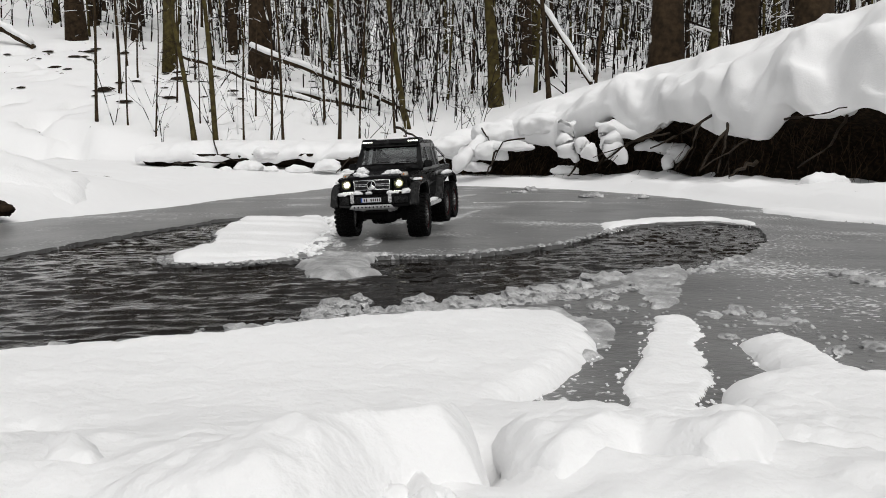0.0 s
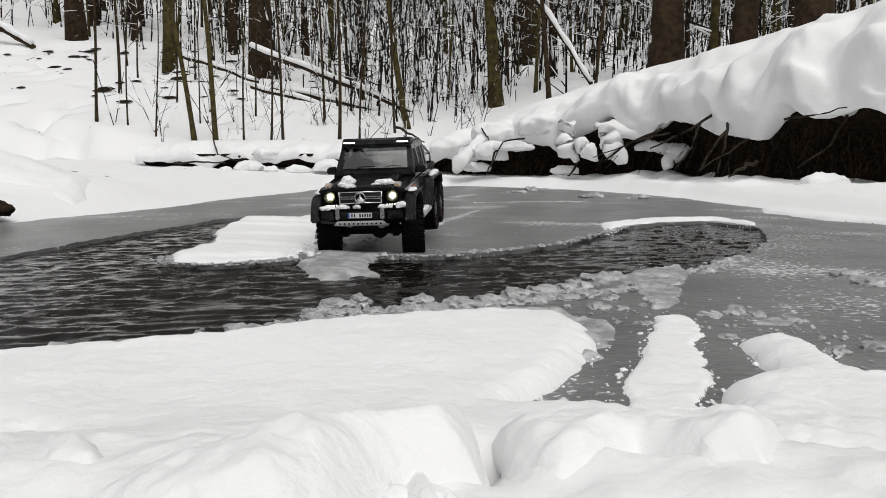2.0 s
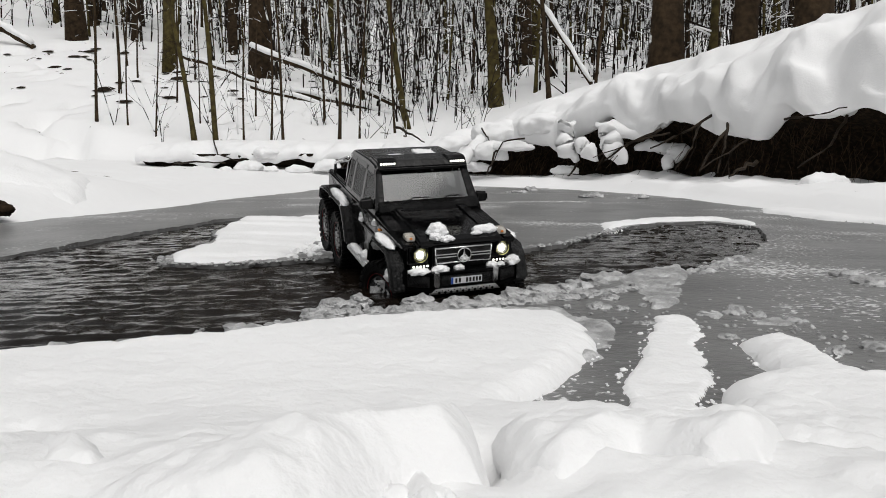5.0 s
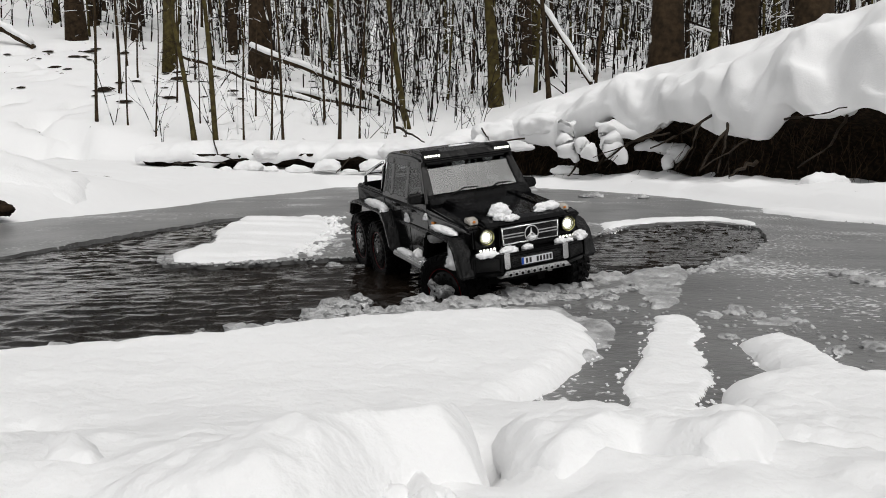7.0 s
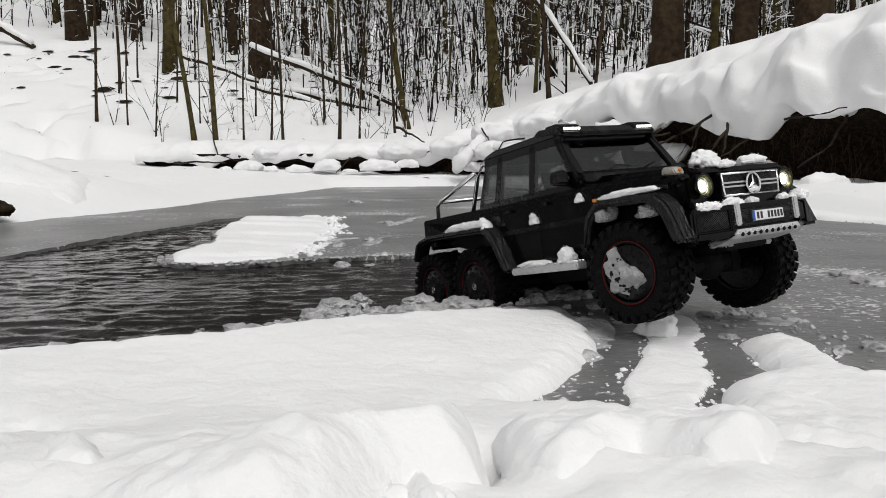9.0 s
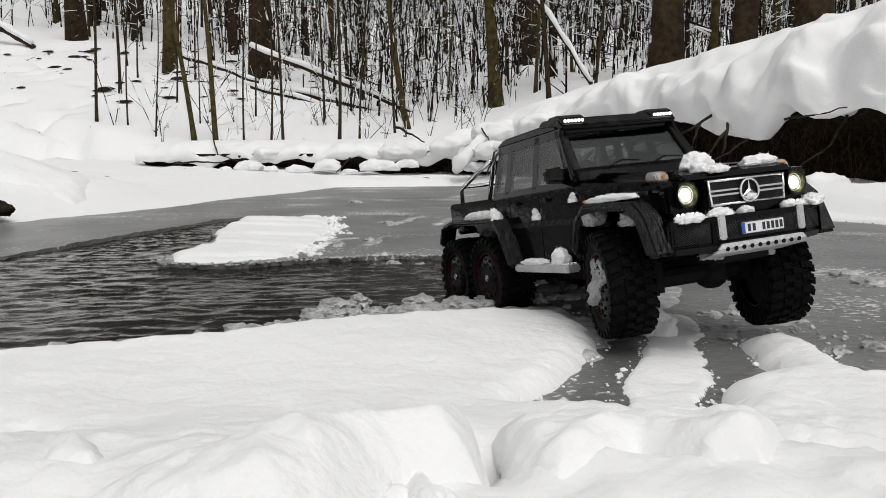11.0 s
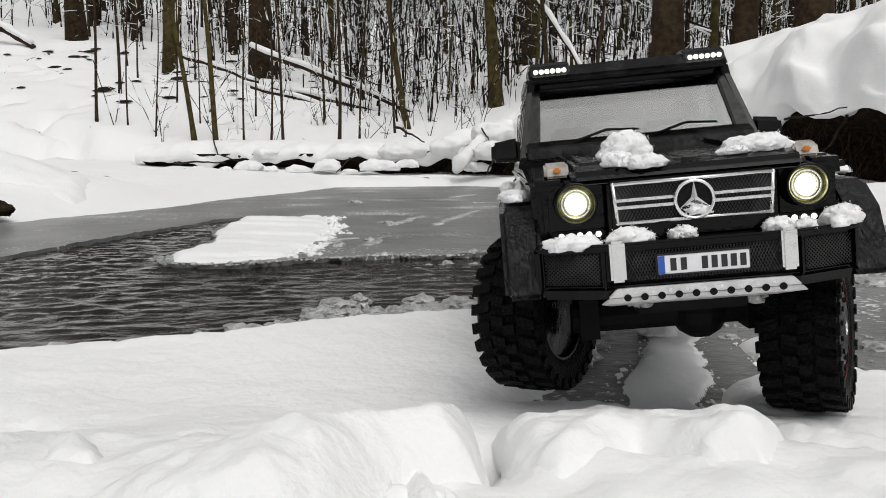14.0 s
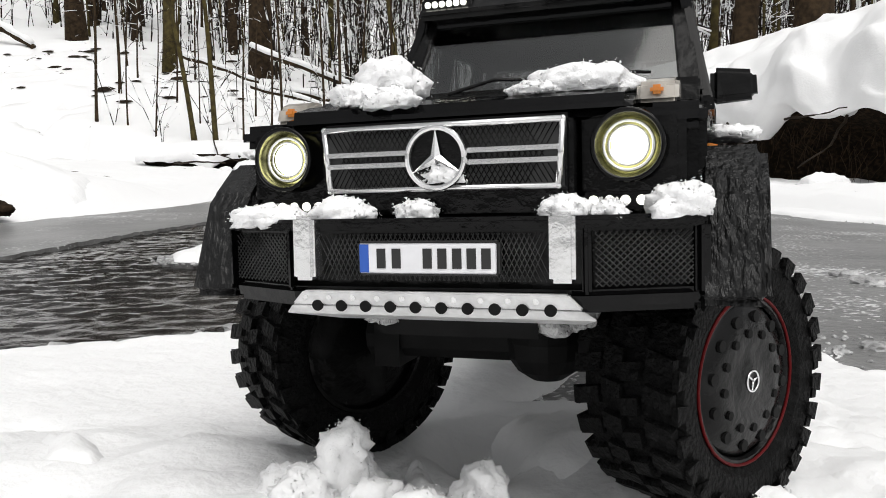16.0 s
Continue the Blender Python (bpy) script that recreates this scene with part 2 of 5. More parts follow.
def lobe(outline, rise, seed, label, lump=0.005, round_=0.03, kind="structure"):
    """A thrown-up slab of snow that lies on the near bank."""
    return heap("snow_lobe", outline, lambda x, y: near_even(x, y) + (rise(x) if callable(rise) else rise) + lump * fbm(x, y, 0.05, 3, seed) + 0.45 * lump * fbm(x, y, 0.014, 3, seed + 5), 0.003, SNOW, label, seed=seed, rough=0.0035, round_=round_, kind=kind, base=0.006)


long_lobe = lobe([(-0.2, 0.33), (-0.15, 0.365), (-0.1, 0.39), (-0.06, 0.412), (-0.03, 0.432), (-0.008, 0.452), (0.009, 0.467), (0.022, 0.449), (0.026, 0.407), (0.022, 0.379), (0.004, 0.373), (-0.02, 0.356), (-0.028, 0.325),
                  (-0.038, 0.29), (-0.045, 0.25), (-0.2, 0.25)], lambda x: 0.006 + 0.031 * step(-0.17, -0.03, x), 241, "long smooth slab of snow thrown up on the bank", 0.005, 0.06, "")
lobe([(0.028, 0.458), (0.06, 0.494), (0.1, 0.512), (0.127, 0.499), (0.147, 0.469), (0.175, 0.461), (0.204, 0.436), (0.163, 0.356), (0.126, 0.363), (0.102, 0.4), (0.076, 0.374), (0.053, 0.363), (0.036, 0.4)],
     0.012, 242, "broken slab of snow beside a wheel hollow")
lobe([(-0.024, 0.395), (-0.007, 0.408), (0.004, 0.365), (0.009, 0.338), (0.004, 0.305), (-0.019, 0.305), (-0.026, 0.351)], 0.014, 243, "small upright lump of snow in a hollow")
lobe([(-0.227, 0.409), (-0.208, 0.424), (-0.172, 0.409), (-0.151, 0.37), (-0.165, 0.35), (-0.2, 0.363)], 0.011, 244, "rounded lump of trampled snow", 0.007)
lobe([(-0.16, 0.436), (-0.169, 0.475), (-0.159, 0.475), (-0.14, 0.417), (-0.125, 0.363), (-0.14, 0.363)], 0.011, 245, "narrow ridge of trampled snow", 0.004)
lobe([(0.184, 0.5), (0.2, 0.545), (0.214, 0.569), (0.256, 0.61), (0.288, 0.593), (0.305, 0.532), (0.332, 0.494), (0.28, 0.414), (0.216, 0.441), (0.189, 0.471)], 0.008, 246, "wide soft heap of snow beside the wheel rut", 0.006, 0.04)
lobe([(0.025, 0.345), (0.046, 0.351), (0.065, 0.341), (0.06, 0.291), (0.017, 0.291)], 0.012, 247, "loose lump of trampled snow", 0.008)

heap("slush_rim", [(-2.5, 0.5), (-0.8, 0.695), (-0.45, 0.78), (-0.34, 0.83), (-0.27, 0.862), (-0.2, 0.915), (-0.09, 1.0), (0.045, 1.04), (0.15, 1.05), (0.2, 0.95), (0.19, 0.85), (0.15, 0.75),
                   (-0.1, 0.85), (-0.4, 0.68), (-2.5, 0.4)], lambda x, y: 0.006 + 0.006 * fbm(x, y, 0.03, 3, 6), 0.006, FROST, "crumbling rim of frozen slush along the water", seed=49, rough=0.025, round_=0.02)
STRIP = [(0.266, 0.975), (0.295, 0.98), (0.302, 0.93), (0.29, 0.87), (0.256, 0.768), (0.246, 0.706), (0.22, 0.644), (0.195, 0.58), (0.153, 0.55), (0.127, 0.6), (0.148, 0.675), (0.178, 0.742), (0.21, 0.816), (0.236, 0.9)]
heap("snow_strip", STRIP, lambda x, y: 0.005 + 0.004 * fbm(x, y, 0.04, 4, 6), 0.003, SNOW, "strip of snow left between two wheel ruts", seed=43, rough=0.024, round_=0.012, base=-0.008)
heap("slush", [(0.30, 1.35), (0.371, 1.44), (0.443, 1.48), (0.392, 1.294), (0.366, 1.234), (0.337, 1.084), (0.31, 1.03), (0.272, 1.035), (0.276, 1.13), (0.31, 1.225), (0.29, 1.24)],
     lambda x, y: 0.005 + 0.006 * fbm(x, y, 0.02, 3, 6), 0.004, FROST, "broken white slush between wheel ruts on the ice", seed=44, rough=0.028, round_=0.01, base=-0.008)
def tongue_top(x, y):
    """Drifted in low steps, each steep towards the water."""
    f = (y + 0.35 * x + 0.12 * fbm(x, y, 0.3, 3, 7)) / 0.24
    f = f - np.floor(f)
    return 0.007 + 0.008 * (1 - f) * step(0.0, 0.12, f) + 0.003 * fbm(x, y, 0.04, 3, 8)


heap("snow_tongue", [(-0.72, 2.9), (-0.66, 2.24), (-0.57, 1.95), (-0.58, 1.66), (-0.54, 1.54), (-0.42, 1.52), (-0.33, 1.6), (-0.3, 1.75), (-0.32, 2.3), (-0.42, 2.85)],
     tongue_top, 0.009, SNOW, "white snow lying on a tongue of ice", seed=45, rough=0.012, round_=0.035)
heap("snow_rim", [(0.45, 2.22), (0.56, 2.42), (0.74, 2.63), (0.92, 2.69), (0.985, 2.45), (1.03, 2.6), (0.95, 2.85), (0.7, 2.76), (0.5, 2.55)], lambda x, y: 0.01 + 0.004 * fbm(x, y, 0.05, 3, 6), 0.012, SNOW,
     "narrow rim of snow along the open water", seed=46, rough=0.015)
heap("snow_drift", [(1.35, 3.35), (1.55, 3.3), (1.5, 2.75), (1.75, 2.4), (1.5, 2.35), (1.3, 2.75), (1.25, 3.1)], lambda x, y: 0.015 + 0.006 * fbm(x, y, 0.1, 3, 6), 0.014, SNOW,
     "low drift of snow along the edge of the ice", seed=47, rough=0.02)
heap("frost_patch", [(0.68, 1.36), (0.76, 1.34), (0.8, 1.22), (0.72, 1.2), (0.66, 1.27)], lambda x, y: 0.008 + 0.004 * fbm(x, y, 0.04, 3, 6), 0.008, FROST, "patch of frozen slush on the ice", seed=48)
for k, (x, y, l, w, a) in enumerate([(-0.116, 2.71, 0.5, 0.02, 1.36), (0.06, 2.88, 0.8, 0.028, 1.35), (-0.17, 1.95, 0.26, 0.018, 1.45), (0.12, 4.75, 0.5, 0.04, 1.19), (-0.2, 2.61, 0.1, 0.018, 1.0), (0.45, 4.0, 0.6, 0.03, 0.2), (-0.27, 2.0, 0.13, 0.02, 0.7), (0.35, 1.0, 0.05, 0.012, 1.2), (0.4, 0.95, 0.06, 0.015, 0.3)]):
    c, s = math.cos(a), math.sin(a)
    heap("frost_streak", [(x + c * l * p - s * w * q, y + s * l * p + c * w * q) for p, q in ((-0.5, -0.4), (0, -1), (0.5, -0.3), (0.5, 0.5), (0.1, 1), (-0.5, 0.5))], lambda x, y: 0.005 + 0 * x, 0.006, FROST,
         "streak of frost on the ice", seed=60 + k, rough=0.02, round_=0.01)


def tube(bm, points, radii, sides=6):
    rings = []
    for k, p in enumerate(points):
        p = Vector(p)
        t = (Vector(points[min(k + 1, len(points) - 1)]) - Vector(points[max(k - 1, 0)])).normalized()
        a = t.orthogonal().normalized() if abs(t.z) < 0.9 else (Vector((1, 0, 0)) - t * t.x).normalized()
        b = t.cross(a)
        rings.append([bm.verts.new(p + (a * math.cos(2 * math.pi * s / sides) + b * math.sin(2 * math.pi * s / sides)) * radii[k]) for s in range(sides)])
    for r, q in zip(rings, rings[1:]):
        for s in range(sides):
            bm.faces.new((r[s], r[(s + 1) % sides], q[(s + 1) % sides], q[s]))
    if sides > 2:
        bm.faces.new(rings[0][::-1])
        bm.faces.new(rings[-1])


def part(name, bm, mat, parent=None, label="", smooth=True, m=None):
    """Links a bmesh as one mesh object under a thing or a part."""
    me = bpy.data.meshes.new(name)
    bm.normal_update()
    bm.to_mesh(me)
    bm.free()
    for one in (mat if isinstance(mat, (list, tuple)) else [mat]):
        me.materials.append(one)
    me.polygons.foreach_set("use_smooth", [smooth] * len(me.polygons))
    ob = new(name, me)
    if parent:
        ob.parent = parent
    if m is not None:
        ob.matrix_basis = m
    if label:
        ob["label"] = label
    return ob


def clump(name, parent, at, size, seed, mat=None, label="", rough=0.35, detail=4, flat=0.35, crystals=0):
    """A lump of snow with a crumbly surface; crystals: loose grains of it on and round the lump."""
    bm = bmesh.new()
    bmesh.ops.create_icosphere(bm, subdivisions=detail, radius=1)
    small = sorted(size)[1]
    for v in bm.verts:
        n, at_ = v.co.copy(), Vector((v.co.x * size[0], v.co.y * size[1], max(v.co.z, -flat) * size[2]))
        p = at_ / small * 1.3 + Vector((seed * 3.7, seed * 1.3, 0))
        ragged = 0.16 * noise.noise(p * 4) + 0.12 * noise.noise(p * 9) if crystals else 0.09 * noise.noise(p * 5) + 0.06 * noise.noise(p * 11)
        v.co = at_ + Vector((n.x, n.y, n.z * 0.6)) * small * (0.7 * rough * noise.fractal(p, 0.8, 2.1, 4) + ragged)
    pick, spots = random.Random(seed), [v.co.copy() for v in bm.verts if v.co.z > -0.3 * size[2]]
    for _ in range(crystals):
        p = pick.choice(spots) * pick.uniform(0.95, 1.1)
        r = pick.uniform(0.0004, 0.0009)
        ways = [Vector((pick.gauss(0, 1), pick.gauss(0, 1), pick.gauss(0, 1))).normalized() * r * pick.uniform(0.5, 1.5) for _k in range(4)]
        c = [bm.verts.new(p + w) for w in ways]
        for f in ((0, 1, 2), (0, 2, 3), (0, 3, 1), (1, 3, 2)):
            bm.faces.new([c[k] for k in f])
    return part(name, bm, mat or SNOW, parent, label, m=pose(*at))


# ---- the undercut bank ----
def smooth_path(points, count):
    p = np.array(points, float)
    s = np.r_[0, np.cumsum(np.hypot(*np.diff(p, axis=0).T))]
    u = np.linspace(0, s[-1], count)
    q = np.stack([np.interp(u, s, p[:, k]) for k in (0, 1)], 1)
    for _ in range(int(count / 12)):
        q[1:-1] = (q[:-2] + 2 * q[1:-1] + q[2:]) / 4
    return q, u


def sweep(name, path, profile, mat):
    """A sheet swept along a plan path. profile(u, x): rows of (inland, height) across it at length u."""
    q, u = path
    t = np.gradient(q, axis=0)
    t /= np.linalg.norm(t, axis=1)[:, None]
    inland = np.stack([-t[:, 1], t[:, 0]], 1)
    wide = inland.copy()
    for _ in range(2):
        pad = np.pad(wide, ((90, 90), (0, 0)), "edge")
        wide = np.stack([np.convolve(pad[:, k], np.ones(181) / 181, "valid") for k in (0, 1)], 1)
    verts, rows = [], None
    for k in range(len(q)):
        prof = profile(u[k], q[k])
        rows = len(prof)
        verts += [(*(q[k] + inland[k] * min(n, 0.3) + wide[k] * max(0, n - 0.3)), z) for n, z in prof]
    faces = [(a * rows + b, (a + 1) * rows + b, (a + 1) * rows + b + 1, a * rows + b + 1) for a in range(len(q) - 1) for b in range(rows - 1)]
    return finish(name, verts, faces, mat)


def lip(x):
    """Height of the bank's edge, and the depth of snow on it, by the place along the creek."""
    return 0.26 + 0.3 * float(step(-0.5, 1.6, x[0])), 0.17 + 0.37 * float(step(-0.7, 2.4, x[0])) + 0.17 * float(step(1.6, 3.0, x[0]))


bank_path = smooth_path(BANK, 560)


def wall_profile(u, x):
    high, _ = lip(x)
    out = []
    for k in range(15):
        s = k / 14
        n = 0.28 * math.sin(math.pi * min(1, s * 1.15)) ** 0.8 * (0.5 + high) + 0.10 * float(fbm(u, s * 0.7, 0.35, 4, 51)) + 0.04 * float(fbm(u, s * 0.7, 0.06, 3, 52))
        out.append((n - 0.02, -0.02 + (high + 0.05) * s))
    return out


# the overhang's shade is partly in this wall's colour
tagged(sweep("earth_bank", bank_path, wall_profile, EARTH), "undercut earth bank below overhanging snow, shade put into its colour", "bank", kind="structure")


# where tongues of snow hang lower than the edge of the bank, or the edge is bared: place, width, height
LOBES = [(1.1, 0.12, -0.12), (1.62, 0.1, -0.03), (1.97, 0.06, -0.12), (2.12, 0.08, -0.1), (2.28, 0.06, 0.05), (2.42, 0.05, -0.08), (2.55, 0.05, 0.04), (1.45, 0.06, 0.06), (1.8, 0.07, 0.05), (0.3, 0.12, -0.1),
         (-0.15, 0.1, -0.07), (-0.55, 0.07, -0.07), (-0.8, 0.05, 0.03), (-1.15, 0.06, -0.06), (-1.4, 0.07, 0.03), (-1.6, 0.05, -0.05), (-1.95, 0.08, 0.03), (-2.3, 0.12, -0.09)]


def cap_profile(u, x):
    high, deep = lip(x)
    lobe = 0.42 + 0.75 * float(fbm(u, 0.3, 0.36, 3, 61)) + 0.1 * float(fbm(u, 0.7, 0.13, 2, 63))
    hang = sum(h * math.exp(-((x[0] - c) / w) ** 2) for c, w, h in LOBES)
    drop = (0.02 + 0.1 * max(0, lobe) * high / 0.5) * (0.5 + deep)
    push = 0.16 * deep / 0.5 + 0.26 * lobe * deep
    shape = [(0.28, 0.03), (0.1, 0.0), (-0.55 * push, -drop), (-push, -drop * 0.8), (-1.12 * push, 0.02), (-1.1 * push, 0.25 * deep), (-0.8 * push, 0.5 * deep),
             (-0.3 * push + 0.02, 0.72 * deep), (0.18, 0.88 * deep), (0.42, deep), (0.75, 1.1 * deep), (1.2, 1.18 * deep), (1.9, 1.25 * deep), (3.0, 1.2 * deep), (4.5, 0.4 * deep)]
    out, dense = [], []
    for (a, b), (c, d) in zip(shape, shape[1:]):
        dense += [(a + (c - a) * s / 6, b + (d - b) * s / 6) for s in range(6)]
    dense = np.array(dense + [shape[-1]])
    for _ in range(6):
        dense[1:-1] = (dense[:-2] + 2 * dense[1:-1] + dense[2:]) / 4
    arc = np.r_[0, np.cumsum(np.hypot(*np.diff(dense, axis=0).T))]
    for k, (n, z) in enumerate(dense):
        w = (float(fbm(u, arc[k], 0.36, 3, 65)) * 0.11 - 0.09 * abs(float(fbm(u, arc[k], 0.26, 2, 67))) + 0.024 * float(fbm(u, arc[k], 0.09, 3, 68))) * min(1, k / 4) * (0.3 + deep) * (1.0 if n < -0.05 else max(0.08, 0.9 - 1.6 * n))
        out.append((n - w * 0.6, high + hang * min(1, max(0, 0.75 - 1.6 * (n + 0.1))) + z + w + 0.09 * max(0, n - 1.5)))
    return out


snow_cap = tagged(sweep("snow_cap", bank_path, cap_profile, SNOW), "thick rounded white snow overhanging the bank", "snow", kind="structure")


# snow-laden clods and roots below the overhang
def lump(name, at, size, seed, label, mat=SNOW, rough=0.35):
    ob = clump(name, None, at, size, seed, mat, "", rough, 4 if mat is SNOW else 3)
    if mat is not SNOW:
        ob.data.polygons.foreach_set("use_smooth", [False] * len(ob.data.polygons))
    return tagged(ob, label, "snow" if mat is SNOW else "ice")


def root(points, r, label="dark bare root hanging from the bank", name="root"):
    bm = bmesh.new()
    q = []
    for a, b in zip(points, points[1:]):
        q += [Vector(a).lerp(Vector(b), s / 4) + Vector((noise.noise(Vector(a) * 9 + Vector((s, 0, 0))), 0, noise.noise(Vector(b) * 7 + Vector((0, s, 0))))) * r * 1.5 for s in range(4)]
    q.append(Vector(points[-1]))
    tube(bm, q, [r * (1 - 0.6 * k / len(q)) for k in range(len(q))], 6)
    ob = part(name, bm, ROOT)
    return tagged(ob, label, name)


# ---- trees ----
def make_tree(name, radius, height, lean, rng, mat, twigs, label, crown_low=0.2):
    """A trunk with bends and taper, limbs and twigs."""
    base = new(name)
    tagged(base, label, "tree")
    pts, radii, n = [], [], 14
    ph, amp = rng.uniform(0, 6), height * 0.006
    for k in range(n + 1):
        s = k / n
        pts.append((lean[0] * height * s + amp * math.sin(ph + 7 * s), lean[1] * height * s + amp * math.cos(ph * 2 + 6 * s), height * s - 0.1))
        radii.append(radius * ((1 - 0.8 * s) + 0.35 * math.exp(-s * 40)))
    bm = bmesh.new()
    tube(bm, pts, radii, 10 if radius > 0.08 else 6)
    part("trunk", bm, mat, base)
    bm = bmesh.new()
    for _ in range(twigs):
        s = rng.uniform(crown_low, 0.97) ** 1.0
        k = min(n - 1, int(s * n))
        p = Vector(pts[k]).lerp(Vector(pts[k + 1]), s * n - k)
        az, up, length = rng.uniform(0, 6.283), rng.uniform(0.1, 0.9), height * rng.uniform(0.04, 0.16) * (1.2 - s)
        way = Vector((math.cos(az), math.sin(az), up)).normalized()
        r = max(0.004, min(radius * 0.25, length * 0.02))
        q, line = p.copy(), [p.copy()]
        for _j in range(3):
            way = (way + Vector((rng.uniform(-0.3, 0.3), rng.uniform(-0.3, 0.3), rng.uniform(-0.25, 0.3)))).normalized()
            q = q + way * length / 3
            line.append(q.copy())
        tube(bm, line, [r, r * 0.8, r * 0.55, r * 0.25], 4)
        for _j in range(2):
            a = line[rng.choice((1, 2))]
            side = (way + Vector((rng.uniform(-1, 1), rng.uniform(-1, 1), rng.uniform(-0.3, 0.7)))).normalized()
            tube(bm, [a, a + side * length * 0.25, a + side * length * 0.45 + Vector((0, 0, 0.05 * length))], [r * 0.5, r * 0.4, r * 0.2], 3)
    part("crown", bm, BARKSNOW, base)
    return base


def plant(base, x, y, turn=0.0, size=1.0):
    base.matrix_basis = pose(x, y, float(land(np.array(x), np.array(y))), 0, 0, turn) @ Matrix.Scale(size, 4)
    return base


rng = random.Random(5)
for x, y, r, lx, mat, label in [(-7.2, 16, 0.17, 0.01, BARK, "thick brown tree trunk on the snowy slope"), (-4.66, 14, 0.11, 0.0, GREENBARK, "straight mossy tree trunk on the snowy slope"),
                                (-2.81, 9, 0.03, -0.13, GREENBARK, "thin mossy young tree leaning over the creek"), (-2.52, 9, 0.033, -0.09, GREENBARK, "thin mossy young tree by the creek"),
                                (-3.04, 14, 0.2, 0.0, BARK, "thick brown tree trunk beside fallen logs"), (0.78, 11, 0.088, -0.1, GREENBARK, "mossy tree with a slight lean behind the bank"),
                                (2.7, 9.5, 0.185, 0.0, BARK, "thick dark tree trunk with snow in its fork"), (3.37, 9, 0.145, 0.0, BARK, "thick brown tree trunk behind the snowy bank"),
                                (3.95, 8.5, 0.19, 0.0, BARK, "broad brown tree trunk behind the snowy bank"), (-0.42, 10, 0.043, -0.15, GREENBARK, "slender mossy tree leaning over the bank"),
                                (-4.08, 9.5, 0.02, -0.02, BARK, "thin bare sapling on the snow"), (-4.44, 11, 0.024, -0.01, BARK, "thin bare sapling on the snow"),
                                (-4.43, 17, 0.1, 0.0, BARK, "brown tree trunk on the wooded slope"), (-1.19, 9, 0.02, 0.02, BARK, "thin bare sapling by the creek")]:
    plant(make_tree("tree", r, max(4.5, min(18, r * 90)), (lx, 0.0), rng, mat, 26 if r > 0.05 else 12, label, 0.12 if r < 0.05 else 0.25), x, y)


GROUP = "woodland trees"
kinds = []
for k in range(12):
    r = [0.15, 0.11, 0.08, 0.13, 0.06, 0.045, 0.03, 0.025, 0.035, 0.09, 0.02, 0.1][k]
    kinds.append(make_tree("tree", r, max(6, min(17, r * 110 + 3)), (rng.uniform(-0.04, 0.04), rng.uniform(-0.04, 0.04)), rng, (BARK, GREENBARK)[k % 3 == 1], 60 if r > 0.05 else 34,
                           "bare brown woodland tree with snowy twigs" if r > 0.05 else "thin bare woodland sapling with snowy twigs", 0.06))
    tagged(kinds[-1], group=GROUP)
placed = 0
while placed < 190:
    a, d = rng.uniform(-0.66, 0.66), 10.5 + 32 * rng.random() ** 1.5
    x = a * d
    first = 16.5 if a < -0.33 else 16.5 - (a + 0.33) * 26 if a < -0.12 else 10.8
    if d < first:
        continue
    k = placed if placed < 12 else rng.choice((0, 1, 2, 4, 4, 5, 5, 6, 6, 7, 7, 8, 8, 9, 10, 10, 10, 11))
    if d < 16 and k in (0, 1, 3, 9, 11):
        continue
    m = pose(x, d, float(land(np.array(x), np.array(d))), 0, 0, rng.uniform(0, 360)) @ Matrix.Scale(rng.uniform(0.85, 1.2), 4)
    if placed < 12:
        kinds[k].matrix_basis = m
    else:
        ob = copy_thing(kinds[k], pose(0, 0, 0))
        ob.matrix_basis = m
    placed += 1

# undergrowth: stems and snowy twigs that nobody could count
verts, faces = [], []


def sliver(a, b, r0, r1):
    n = len(verts)
    t = (b - a).normalized()
    u = t.orthogonal().normalized()
    v = t.cross(u)
    for p, r in ((a, r0), (b, r1)):
        verts.extend((p + (u * math.cos(q) + v * math.sin(q)) * r)[:] for q in (0, 2.094, 4.189))
    faces.extend((n + k, n + (k + 1) % 3, n + 3 + (k + 1) % 3, n + 3 + k) for k in range(3))


for _ in range(1900):
    a, d = rng.uniform(-0.68, 0.68), 10.5 + 30 * rng.random() ** 1.4
    first = 16 if a < -0.33 else 16 - (a + 0.33) * 24 if a < -0.12 else 10.6
    if d < first:
        continue
    x = a * d
    p = Vector((x, d, float(land(np.array(x), np.array(d))) - 0.05))
    r, way = rng.uniform(0.006, 0.02), Vector((rng.gauss(0, 0.08), rng.gauss(0, 0.08), 1)).normalized()
    for k in range(3):
        q = p + way * rng.uniform(0.6, 1.6)
        sliver(p, q, r, r * 0.8)
        for _j in range(rng.randint(1, 3)):
            at = p.lerp(q, rng.random())
            side = Vector((rng.uniform(-1, 1), rng.uniform(-1, 1), rng.uniform(-0.2, 0.8))).normalized() * rng.uniform(0.2, 0.7)
            sliver(at, at + side, r * 0.6, r * 0.3)
        p, r = q, r * 0.8
        way = (way + Vector((rng.gauss(0, 0.12), rng.gauss(0, 0.12), 0))).normalized()
